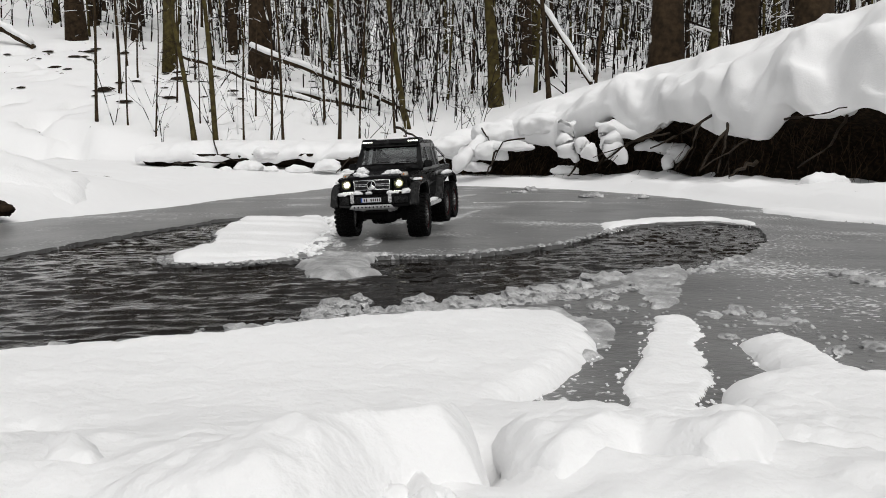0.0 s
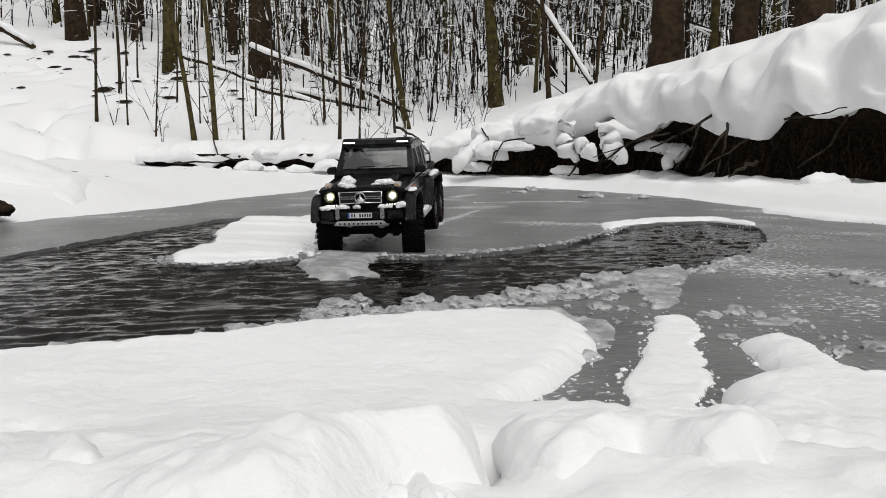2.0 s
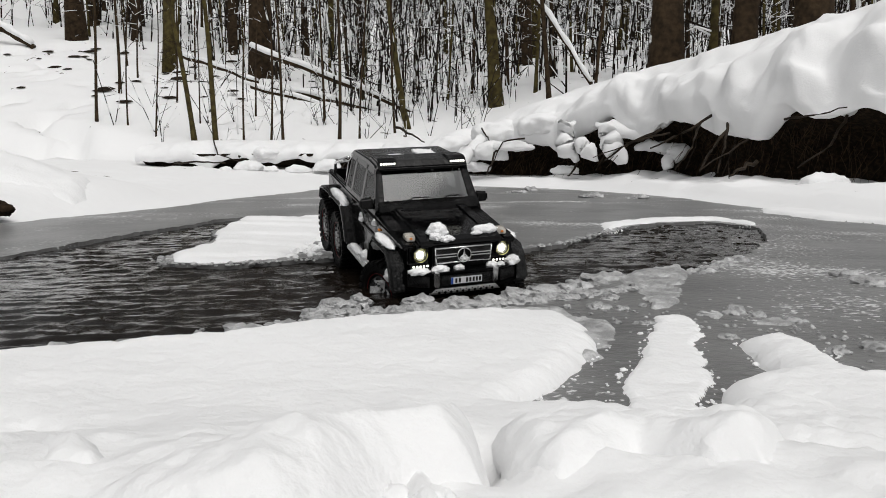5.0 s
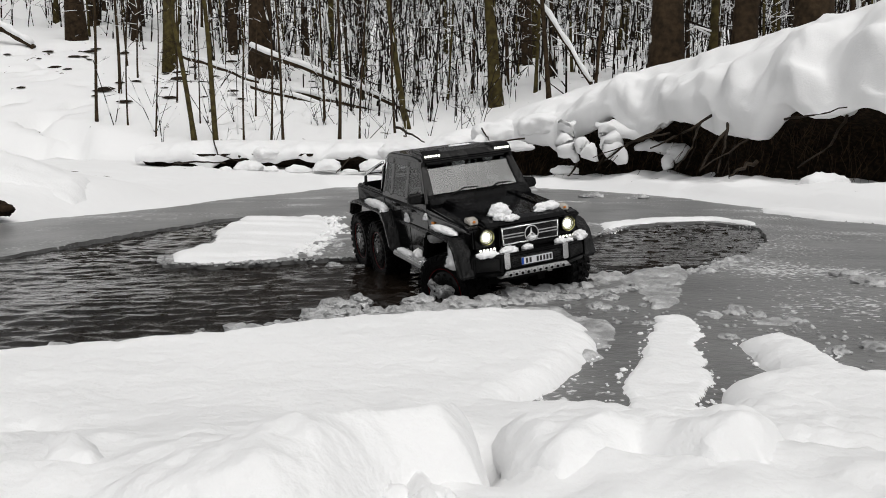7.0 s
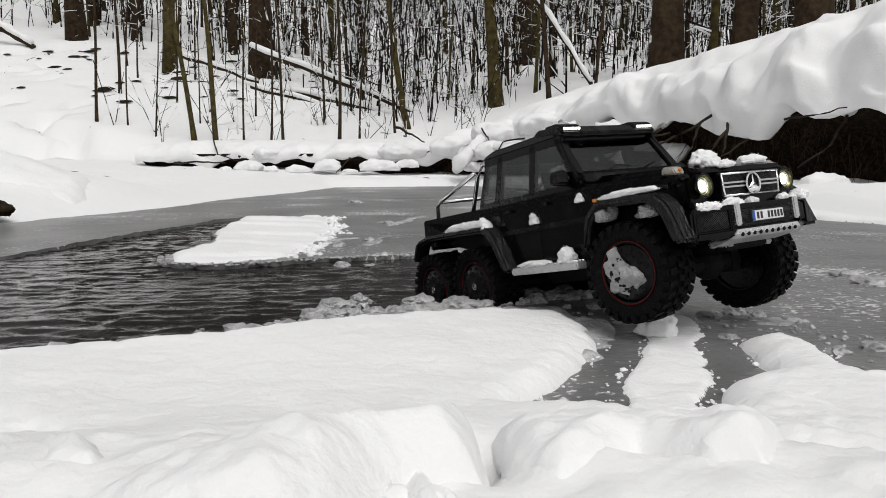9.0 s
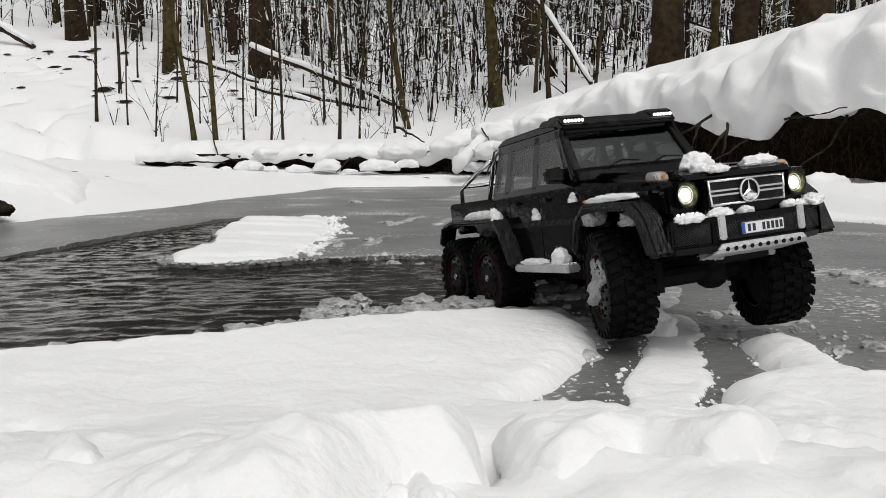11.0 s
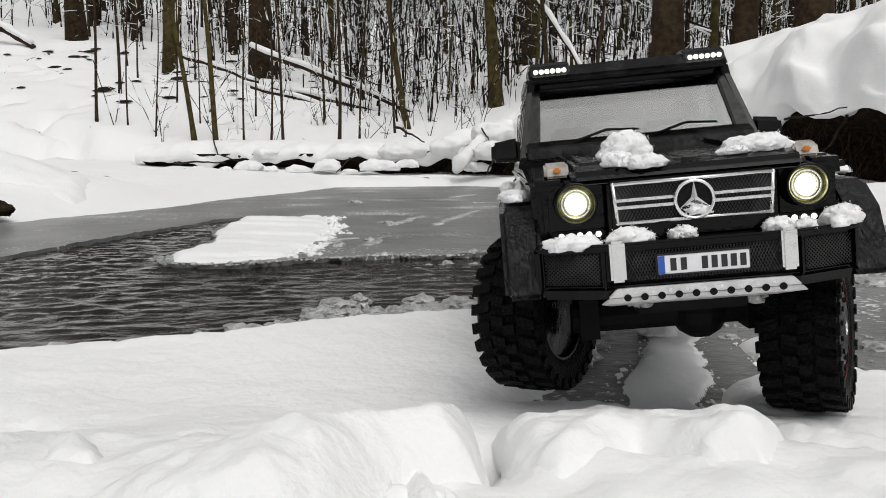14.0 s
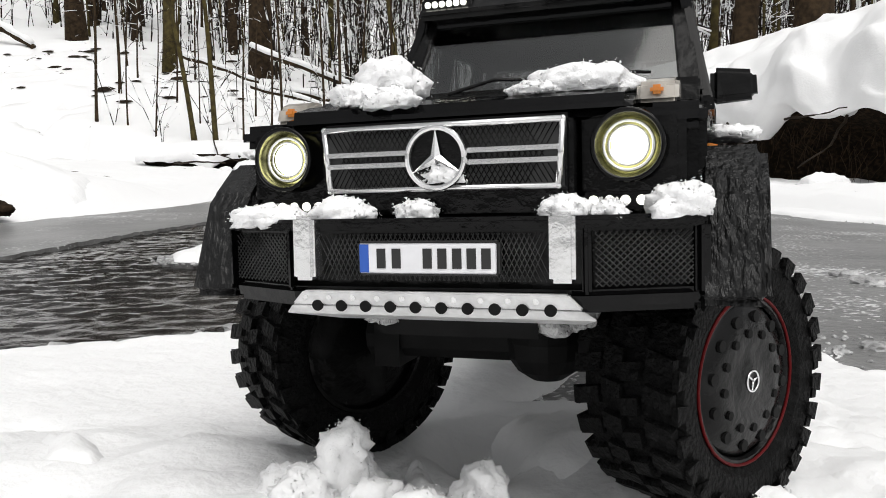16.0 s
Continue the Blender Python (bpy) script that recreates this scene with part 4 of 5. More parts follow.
# ---- the toy truck ----
# its way: seconds, place of the grille's foot, heading, nose up, lean
DRIVE = [
         (0, -0.1650, 1.9486, -0.0094, -101.1, -2.1, 2.7),
         (0.5, -0.1775, 1.8840, -0.0091, -101.1, -2.1, 2.5),
         (1, -0.1881, 1.8295, -0.0098, -101.3, -2.5, 3.0),
         (1.5, -0.1915, 1.7880, -0.0140, -99.3, -3.1, 1.9),
         (2, -0.1660, 1.6726, -0.0272, -96.2, -4.9, 1.8),
         (2.5, -0.1561, 1.6187, -0.0261, -93.6, -5.2, 3.2),
         (3, -0.1191, 1.5419, -0.0371, -89.7, -6.0, 0.2),
         (3.5, -0.0815, 1.4756, -0.0671, -86.7, -9.8, -0.5),
         (4, -0.0538, 1.3904, -0.0791, -83.1, -11.4, 2.9),
         (4.2, -0.0446, 1.3491, -0.0863, -77.6, -10.8, 2.0),
         (6.3, 0.1275, 1.1598, -0.0913, -66.7, -9.9, 3.8),
         (6.5, 0.1278, 1.1615, -0.0835, -66.3, -8.5, 4.5),
         (7, 0.1364, 1.1536, -0.0536, -67.1, -4.3, 7.1),
         (7.5, 0.1658, 1.0997, -0.0094, -67.0, 2.9, 1.7),
         (8, 0.2371, 1.0382, 0.0077, -60.9, 5.4, 2.1),
         (8.5, 0.2979, 0.9523, 0.0166, -57.8, 8.0, 4.4),
         (9, 0.3456, 0.8297, 0.0240, -58.6, 10.3, 2.8),
         (9.2, 0.3540, 0.8241, 0.0249, -59.9, 9.5, 1.9),
         (11.3, 0.2980, 0.7334, 0.0182, -71.5, 5.8, 5.1),
         (11.5, 0.2895, 0.7137, 0.0213, -73.9, 5.2, 5.0),
         (12, 0.2543, 0.6291, 0.0230, -81.6, 4.3, 4.5),
         (12.5, 0.2194, 0.5551, 0.0180, -84.2, 2.1, 3.8),
         (13, 0.2161, 0.5508, 0.0173, -86.9, 1.5, 3.9),
         (13.5, 0.1868, 0.5061, 0.0169, -89.3, 1.6, 2.7),
         (14, 0.1587, 0.4603, 0.0232, -94.1, 0.7, 5.2),
         (14.5, 0.1227, 0.4116, 0.0271, -96.4, 1.3, 6.2),
         (15, 0.0743, 0.3566, 0.0295, -106.7, 0.3, 6.3),
         (15.5, 0.0342, 0.3097, 0.0344, -110.9, 1.2, 5.9),
         (16, 0.0038, 0.2871, 0.0447, -109.1, 1.7, 2.1),
]
BLACK = material("glossy_black_paint", (0.002, 0.002, 0.0022), 0.08, second=(0.012, 0.012, 0.012), scale=40, amount=0.5, bump=0.04, bump_scale=130, spec=0.2, low=0.56, high=0.75)
PLASTIC = material("wet_black_plastic", (0.003, 0.003, 0.003), 0.24, second=(0.03, 0.03, 0.03), scale=35, amount=0.6, bump=0.12, bump_scale=110, spec=0.18, low=0.52, high=0.75)
FLARE = material("wet_streaked_plastic", (0.004, 0.004, 0.004), 0.2, second=(0.03, 0.03, 0.03), scale=35, amount=0.6, bump=0.5, bump_scale=40, spec=0.25, low=0.5, high=0.75, stretch=(7, 7, 0.7))
RUBBER = material("wet_black_rubber", (0.004, 0.004, 0.004), 0.5, second=(0.016, 0.016, 0.016), scale=120, amount=0.6, bump=0.5, bump_scale=400, spec=0.07, low=0.6, high=0.75)
CHASSIS = material("dark_chassis", (0.004, 0.004, 0.004), 0.7, second=(0.01, 0.01, 0.01), scale=90, amount=0.5, spec=0.15)
CHROME = material("brushed_chrome", (0.82, 0.82, 0.82), 0.14, 0.95, second=(0.7, 0.7, 0.7), scale=60, amount=0.4, bump=0.03, bump_scale=150)
SILVER = material("satin_silver", (0.75, 0.75, 0.75), 0.4, 0.6, second=(0.55, 0.55, 0.55), scale=120, amount=0.7, bump=0.15, bump_scale=300)
MESH = material("black_grille_mesh", (0.02, 0.02, 0.02), 0.5)
PLATE_WHITE = material("white_plate", (0.78, 0.78, 0.8), 0.4, second=(0.68, 0.68, 0.7), scale=150, amount=0.5)
PLATE_BLUE = material("blue_plate", (0.02, 0.09, 0.42), 0.4)
PLATE_DARK = material("plate_black", (0.015, 0.015, 0.015), 0.5)
RED = material("red_ring", (0.08, 0.003, 0.004), 0.4, spec=0.1)
AMBER = material("amber_lens", (0.42, 0.13, 0.03), 0.2, emit=(1.0, 0.4, 0.05), power=0.18)
LENS = material("pale_lens", (0.3, 0.28, 0.25), 0.12, second=(0.5, 0.47, 0.42), scale=120, amount=0.8)
BEZEL = material("lamp_reflector", (0.36, 0.35, 0.16), 0.2, 0.75, second=(0.05, 0.05, 0.02), scale=130, amount=0.9)
LAMP = material("lit_headlamp", (1, 1, 1), 0.3, emit=(1.0, 0.98, 0.82), power=4.0)
LED = material("lit_diodes", (1, 1, 1), 0.3, emit=(1.0, 0.99, 0.86), power=2.2)
CLUMP = material("clotted_snow", (0.92, 0.92, 0.92), 0.8, second=(0.84, 0.84, 0.85), scale=90, amount=0.5, bump=0.25, bump_scale=420, spec=0.2)
GREYICE = material("wet_grey_snow", (0.32, 0.32, 0.32), 0.45, second=(0.55, 0.55, 0.55), scale=60, amount=0.8, bump=0.8, bump_scale=180)


def glass_material():
    m = bpy.data.materials.new("tinted_glass")
    m.use_nodes = True
    n, l = m.node_tree.nodes, m.node_tree.links
    n.remove(n["Principled BSDF"])
    clear, shine, mix = n.new("ShaderNodeBsdfTransparent"), n.new("ShaderNodeBsdfGlossy"), n.new("ShaderNodeMixShader")
    clear.inputs[0].default_value = (0.62, 0.63, 0.63, 1)
    shine.inputs["Roughness"].default_value = 0.06
    mix.inputs[0].default_value = 0.085
    l.new(clear.outputs[0], mix.inputs[1])
    l.new(shine.outputs[0], mix.inputs[2])
    l.new(mix.outputs[0], n["Material Output"].inputs[0])
    return m


GLASS = glass_material()


def hexa(bm, corners):
    """A solid of eight corners: four of one end, then four of the other, in the same order."""
    v = [bm.verts.new(c) for c in corners]
    fs = [bm.faces.new([v[k] for k in f]) for f in ((3, 2, 1, 0), (4, 5, 6, 7), (0, 1, 5, 4), (1, 2, 6, 5), (2, 3, 7, 6), (3, 0, 4, 7))]
    return fs


def box(bm, x0, x1, y0, y1, z0, z1):
    return hexa(bm, [(x0, y0, z0), (x1, y0, z0), (x1, y1, z0), (x0, y1, z0), (x0, y0, z1), (x1, y0, z1), (x1, y1, z1), (x0, y1, z1)])


def prism(bm, outline, y0, y1):
    """A side outline of (x, z) drawn across from y0 to y1."""
    a, b = [bm.verts.new((x, y0, z)) for x, z in outline], [bm.verts.new((x, y1, z)) for x, z in outline]
    n = len(outline)
    bm.faces.new(a)
    bm.faces.new(b[::-1])
    for k in range(n):
        bm.faces.new((a[k], b[k], b[(k + 1) % n], a[(k + 1) % n]))


def soften(bm, width, segments=2):
    bmesh.ops.recalc_face_normals(bm, faces=bm.faces[:])
    bmesh.ops.bevel(bm, geom=[e for e in bm.edges if e.calc_face_angle(0) > 0.35], offset=width, segments=segments, affect="EDGES", clamp_overlap=True)


def solid(name, mat, parent, build, bevel=0.0012, label="", m=None, segments=2):
    bm = bmesh.new()
    build(bm)
    if bevel:
        soften(bm, bevel, segments)
    else:
        bmesh.ops.recalc_face_normals(bm, faces=bm.faces[:])
    return part(name, bm, mat, parent, label, smooth=False, m=m)


def disc(bm, r, depth, segments=24, m=Matrix()):
    bmesh.ops.create_cone(bm, cap_ends=True, segments=segments, radius1=r, radius2=r, depth=depth, matrix=m)


def ring(bm, r, thick, m=Matrix(), around=32, sides=8):
    rows = []
    for a in range(around):
        t = 2 * math.pi * a / around
        rows.append([bm.verts.new(m @ Vector(((r + thick * math.cos(s)) * math.cos(t), (r + thick * math.cos(s)) * math.sin(t), thick * math.sin(s))))
                     for s in [2 * math.pi * k / sides for k in range(sides)]])
    for a in range(around):
        p, q = rows[a], rows[(a + 1) % around]
        for k in range(sides):
            bm.faces.new((p[k], q[k], q[(k + 1) % sides], p[(k + 1) % sides]))




truck = tagged(new("toy_truck"), "black six-wheeled toy truck dusted with clotted snow", "toy truck")
FRONT = -0.085
AXLES = (FRONT, -0.385, -0.5)
WHEEL_R, WHEEL_Z, WHEEL_Y = 0.0565, 0.0705, 0.088
PIN_Y, FRONT_Y = 0.07, 0.093  # the front wheels swing about pins that stand inboard of them


def side_y(z):
    return 0.095 - max(0, z - 0.178) * 0.2


def lower_body(bm):
    prism(bm, [(-0.022, 0.118), (-0.022, 0.168), (-0.03, 0.1715), (-0.155, 0.181), (-0.37, 0.181), (-0.37, 0.12), (-0.318, 0.088), (-0.155, 0.088),
               (-0.143, 0.128), (-0.125, 0.147), (-0.045, 0.147), (-0.034, 0.138), (-0.028, 0.118)], -0.092, 0.092)


body = solid("body", BLACK, truck, lower_body, 0.003)
solid("bed_side", BLACK, truck, lambda bm: prism(bm, [(-0.37, 0.12), (-0.37, 0.181), (-0.535, 0.183), (-0.538, 0.15), (-0.52, 0.147), (-0.35, 0.147)], -0.092, -0.082), 0.002)
solid("bed_side", BLACK, truck, lambda bm: prism(bm, [(-0.37, 0.12), (-0.37, 0.181), (-0.535, 0.183), (-0.538, 0.15), (-0.52, 0.147), (-0.35, 0.147)], 0.082, 0.092), 0.002)
solid("tailgate", BLACK, truck, lambda bm: box(bm, -0.54, -0.53, -0.082, 0.082, 0.135, 0.183), 0.002)
solid("bed_floor", PLASTIC, truck, lambda bm: box(bm, -0.53, -0.37, -0.082, 0.082, 0.14, 0.15), 0.001)
for s in (-1, 1):
    # character lines along the flank, the seams of the doors and their handles
    solid("rub_strip", PLASTIC, body, lambda bm: box(bm, -0.325, -0.15, s * 0.092, s * 0.0945, 0.137, 0.144), 0.001)
    solid("shoulder_crease", BLACK, body, lambda bm: prism(bm, [(-0.03, 0.1705), (-0.53, 0.1795), (-0.53, 0.1755), (-0.03, 0.1665)], s * 0.092, s * 0.0945), 0.0012)
    for x0 in (-0.162, -0.247, -0.327):
        solid("door_seam", PLASTIC, body, lambda bm: box(bm, x0, x0 + 0.0014, s * 0.092, s * 0.0926, 0.094, 0.176), 0)
    for x0 in (-0.236, -0.315):
        solid("door_handle", PLASTIC, body, lambda bm: box(bm, x0, x0 + 0.018, s * 0.092, s * 0.0975, 0.166, 0.170), 0.0012)
    solid("side_indicator", AMBER, body, lambda bm: box(bm, -0.139, -0.132, s * 0.092, s * 0.0955, 0.158, 0.162), 0.001, "amber side indicator")

solid("nose", BLACK, truck, lambda bm: box(bm, -0.02, 0.0035, -0.0485, 0.0485, 0.132, 0.1665), 0.002)
hood = solid("hood", BLACK, truck, lambda bm: prism(bm, [(-0.001, 0.165), (-0.004, 0.1725), (-0.02, 0.1765), (-0.165, 0.1885), (-0.168, 0.172)], -0.068, 0.068), 0.003)
for s in (-1, 1):
    solid("hood_ridge", BLACK, hood, lambda bm: prism(bm, [(-0.01, 0.172), (-0.025, 0.1785), (-0.16, 0.1905), (-0.16, 0.18)], s * 0.046, s * 0.062), 0.002)
    solid("fender_top", BLACK, truck, lambda bm: prism(bm, [(-0.0085, 0.16), (-0.0095, 0.1692), (-0.16, 0.182), (-0.16, 0.16)], s * 0.071, s * 0.0925), 0.003)
    solid("hood_gap", CHASSIS, truck, lambda bm: prism(bm, [(-0.005, 0.16), (-0.005, 0.1675), (-0.16, 0.180), (-0.16, 0.16)], s * 0.0675, s * 0.0715), 0)
    lamp = solid("turn_signal", LENS, truck, lambda bm: prism(bm, [(-0.021, 0.1705), (-0.024, 0.178), (-0.032, 0.1805), (-0.040, 0.180), (-0.042, 0.172)], s * 0.0675, s * 0.0825), 0.0015, "clear turn signal with an amber bulb")
    solid("bulb", AMBER, lamp, lambda bm: box(bm, -0.0232, -0.020, s * 0.0725, s * 0.0772, 0.1735, 0.1768), 0.001, "amber bulb")

# the face: grille, star, headlamps
grille = solid("grille", MESH, truck, lambda bm: box(bm, -0.004, 0.0042, -0.0455, 0.0455, 0.1405, 0.1648), 0.0005)


def grille_mesh(bm):
    for k in range(-23, 24):
        for sgn in (-1, 1):
            c = k * 0.002
            a, b = Vector((0.0048, c - sgn * 0.006, 0.1425)), Vector((0.0048, c + sgn * 0.006, 0.163))
            if max(abs(a.y), abs(b.y)) < 0.044:
                tube(bm, [a, b], [0.00022, 0.00022], 3)


part_bm = bmesh.new()
grille_mesh(part_bm)
part("grille_wire", part_bm, PLASTIC, grille)


def grille_frame(bm):
    o = [(-0.0437, 0.1413), (0.0437, 0.1413), (0.0455, 0.1641), (-0.0455, 0.1641)]
    for (ay, az), (by, bz) in zip(o, o[1:] + o[:1]):
        tube(bm, [(0.0052, ay, az), (0.0052, by, bz)], [0.00125, 0.00125], 8)
    for y, z in o:
        bmesh.ops.create_uvsphere(bm, u_segments=8, v_segments=6, radius=0.00135, matrix=pose(0.0052, y, z))


part_bm = bmesh.new()
grille_frame(part_bm)
part("grille_frame", part_bm, CHROME, grille, "chrome grille frame")
for z in (0.1504, 0.1546):
    for s in (-1, 1):
        solid("grille_bar", CHROME, grille, lambda bm: box(bm, 0.004, 0.0068, s * 0.0105, s * 0.0445, z - 0.0009, z + 0.0009), 0.0005, "chrome grille bar")


def star(bm):
    m = pose(0.0082, 0, 0.1522, 0, 90)
    ring(bm, 0.0108, 0.0011, m)
    for k in range(3):
        a = math.pi / 2 + k * 2 * math.pi / 3
        tip, left, right = (math.cos(a) * 0.0105, math.sin(a) * 0.0105), (math.cos(a + 1.05) * 0.0021, math.sin(a + 1.05) * 0.0021), (math.cos(a - 1.05) * 0.0021, math.sin(a - 1.05) * 0.0021)
        c = bm.verts.new((0.0095, 0, 0.1522))
        vs = [bm.verts.new((0.0082, y, 0.1522 + z)) for y, z in (left, tip, right)]
        bm.faces.new((c, vs[0], vs[1]))
        bm.faces.new((c, vs[1], vs[2]))
        bm.faces.new((vs[2], vs[1], vs[0]))


part_bm = bmesh.new()
star(part_bm)
part("badge", part_bm, CHROME, grille, "round chrome badge with three spokes", smooth=False)
part_bm = bmesh.new()
disc(part_bm, 0.0102, 0.002, 28, pose(0.006, 0, 0.1522, 0, 90))
part("badge_back", part_bm, PLASTIC, grille, smooth=False)
for s in (-1, 1):
    housing = solid("headlamp_housing", BLACK, truck, lambda bm: box(bm, -0.026, -0.0065, s * 0.0495, s * 0.0855, 0.136, 0.1675), 0.003)
    bm = bmesh.new()
    prof = [(0.0118, 0.0006), (0.0112, -0.0012), (0.0098, -0.0032), (0.0075, -0.0048), (0.004, -0.0058)]
    rows = [[bm.verts.new((x, s * 0.0666 + r * (1.0 if r < 0.009 else 1.04) * math.cos(q), 0.1545 + r * math.sin(q))) for r, x in prof] for q in [2 * math.pi * k / 36 for k in range(36)]]
    for p, q in zip(rows, rows[1:] + rows[:1]):
        for k in range(len(prof) - 1):
            bm.faces.new((p[k], q[k], q[k + 1], p[k + 1]))
    part("reflector", bm, BEZEL, housing, "yellowish headlamp reflector dish")
    for radius, thick, x in ((0.0119, 0.0009, 0.0006), (0.0086, 0.0007, -0.0028), (0.0068, 0.0004, -0.003)):
        bm = bmesh.new()
        ring(bm, radius, thick, pose(x, s * 0.0666, 0.1545, 0, 90))
        part("bezel", bm, BLACK if radius > 0.01 else CHROME, housing)
    bm = bmesh.new()
    bmesh.ops.create_uvsphere(bm, u_segments=20, v_segments=10, radius=0.0062, matrix=pose(-0.0042, s * 0.0666, 0.1545) @ Matrix.Diagonal((0.45, 1, 1, 1)))
    part("lamp_glass", bm, LAMP, housing, "lit white headlamp")
    strip = solid("running_light", PLASTIC, truck, lambda bm: box(bm, -0.012, -0.0045, s * 0.05, s * 0.0815, 0.1325, 0.1385), 0.001)
    for k in range(5):
        bm = bmesh.new()
        bmesh.ops.create_uvsphere(bm, u_segments=10, v_segments=6, radius=0.0018, matrix=pose(-0.0045, s * (0.0542 + 0.0055 * k), 0.1356))
        part("diode", bm, LED, strip, "lit white diode")

# front bumper: straight across the middle, its ends swept back
def swept(ob):
    bm = bmesh.new()
    bm.from_mesh(ob.data)
    for y in (-0.0535, 0.0535):
        bmesh.ops.bisect_plane(bm, geom=bm.verts[:] + bm.edges[:] + bm.faces[:], plane_co=(0, y, 0), plane_no=(0, 1, 0))
    for v in bm.verts:
        f = max(0, abs(v.co.y) - 0.0535) / 0.039
        v.co.x += (0.0043 - 0.0178 * f) * min(1, max(0, (v.co.x + 0.03) / 0.03))
    bm.to_mesh(ob.data)
    bm.free()


bumper = solid("front_bumper", PLASTIC, truck, lambda bm: hexa(bm, [(-0.03, -0.0945, 0.1005), (0.008, -0.0915, 0.1005), (0.008, 0.0915, 0.1005), (-0.03, 0.0945, 0.1005),
                                                                   (-0.03, -0.0945, 0.1305), (0.013, -0.0915, 0.1305), (0.013, 0.0915, 0.1305), (-0.03, 0.0945, 0.1305)]), 0.003)
solid("bumper_lip", BLACK, bumper, lambda bm: box(bm, -0.01, 0.0155, -0.0925, 0.0925, 0.1268, 0.1312), 0.0015)
solid("bumper_bottom", BLACK, bumper, lambda bm: prism(bm, [(-0.03, 0.1065), (0.0148, 0.1065), (0.0125, 0.099), (-0.03, 0.0925)], -0.09, 0.09), 0.002)
for s in (-1, 1):
    solid("bumper_post", BLACK, bumper, lambda bm: box(bm, 0.0, 0.0152, s * 0.0535, s * 0.0565, 0.105, 0.128), 0.001)
    solid("bumper_end", BLACK, bumper, lambda bm: box(bm, -0.03, 0.0152, s * 0.0885, s * 0.0935, 0.103, 0.129), 0.002)
    bm = bmesh.new()
    for k in range(-14, 20):
        for sgn in (-1, 1):
            a, b = (0.0135, s * 0.0575 + s * k * 0.0022, 0.1075), (0.0135, s * 0.0575 + s * k * 0.0022 + sgn * 0.018, 0.1255)
            lo, hi = sorted((0.0575, 0.088))
            if lo <= abs(a[1]) <= hi and lo <= abs(b[1]) <= hi:
                tube(bm, [a, b], [0.0003, 0.0003], 3)
            elif lo <= abs(a[1]) <= hi or lo <= abs(b[1]) <= hi:
                good, bad = (a, b) if lo <= abs(a[1]) <= hi else (b, a)
                lim = s * (hi if abs(bad[1]) > hi else lo)
                f = (lim - good[1]) / (bad[1] - good[1])
                tube(bm, [good, tuple(g + (h - g) * f for g, h in zip(good, bad))], [0.0003, 0.0003], 3)
    part("side_mesh", bm, MESH, bumper)
    bar = solid("bumper_guard", CHROME, truck, lambda bm: hexa(bm, [(0.006, s * 0.0431, 0.109), (0.0222, s * 0.0431, 0.109), (0.0222, s * 0.0519, 0.109), (0.006, s * 0.0519, 0.109),
                                                                   (0.006, s * 0.0431, 0.1325), (0.0218, s * 0.0431, 0.1325), (0.0218, s * 0.0519, 0.1325), (0.006, s * 0.0519, 0.1325)]), 0.0014, "upright chrome bumper guard")
bm = bmesh.new()
for k in range(-26, 27):
    for sgn in (-1, 1):
        a, b = (0.0132, k * 0.0018 - sgn * 0.004, 0.109), (0.0132, k * 0.0018 + sgn * 0.004, 0.1255)
        if max(abs(a[1]), abs(b[1])) < 0.044:
            tube(bm, [a, b], [0.00025, 0.00025], 3)
part("centre_mesh", bm, MESH, bumper)
for ob in (bumper, *bumper.children):
    swept(ob)
plate = solid("number_plate", PLATE_DARK, truck, lambda bm: box(bm, 0.0165, 0.0204, -0.0262, 0.0262, 0.1110, 0.1232), 0.0008)
solid("plate_face", PLATE_WHITE, plate, lambda bm: box(bm, 0.0202, 0.0209, -0.0253, 0.0253, 0.1118, 0.1224), 0.0004, "white number plate face")
solid("plate_band", PLATE_BLUE, plate, lambda bm: box(bm, 0.0207, 0.0211, -0.0251, -0.0216, 0.1121, 0.1221), 0, "blue plate band")
for k, (y, w) in enumerate([(-0.0175, 0.0046), (-0.0115, 0.0046), (0.0006, 0.0046), (0.0062, 0.0046), (0.0118, 0.0046), (0.0172, 0.0046), (0.0226, 0.0046)]):
    solid("plate_bar", PLATE_DARK, plate, lambda bm: box(bm, 0.0207, 0.0212, y * 0.96 - w * 0.36, y * 0.96 + w * 0.36, 0.1136, 0.1206), 0)


def skid(bm):
    """A drilled plate folded under the bumper: an upright lip and a slope that runs back."""
    hexa(bm, [(0.0165, -0.0540, 0.1000), (0.0198, -0.0540, 0.1000), (0.0198, 0.0540, 0.1000), (0.0165, 0.0540, 0.1000),
              (0.0165, -0.0490, 0.1052), (0.0202, -0.0490, 0.1052), (0.0202, 0.0490, 0.1052), (0.0165, 0.0490, 0.1052)])
    hexa(bm, [(-0.012, -0.05, 0.0900), (-0.012, 0.05, 0.0900), (0.0165, 0.0585, 0.0962), (0.0165, -0.0585, 0.0962),
              (-0.012, -0.05, 0.0925), (-0.012, 0.05, 0.0925), (0.0198, 0.0540, 0.1000), (0.0198, -0.0540, 0.1000)])


skid_plate = solid("skid_plate", SILVER, truck, skid, 0.0006, "drilled silver skid plate")
for k in range(10):
    bm = bmesh.new()
    disc(bm, 0.0021, 0.0012, 14, pose(0.0197, -0.0432 + 0.0096 * k, 0.0998, 0, 100))
    part("hole", bm, CHASSIS, skid_plate, smooth=False)
    bm = bmesh.new()
    disc(bm, 0.0011, 0.0008, 12, pose(0.0200, -0.0480 + 0.0096 * k, 0.1027, 0, 96))
    part("rivet", bm, CHROME, skid_plate, smooth=False)

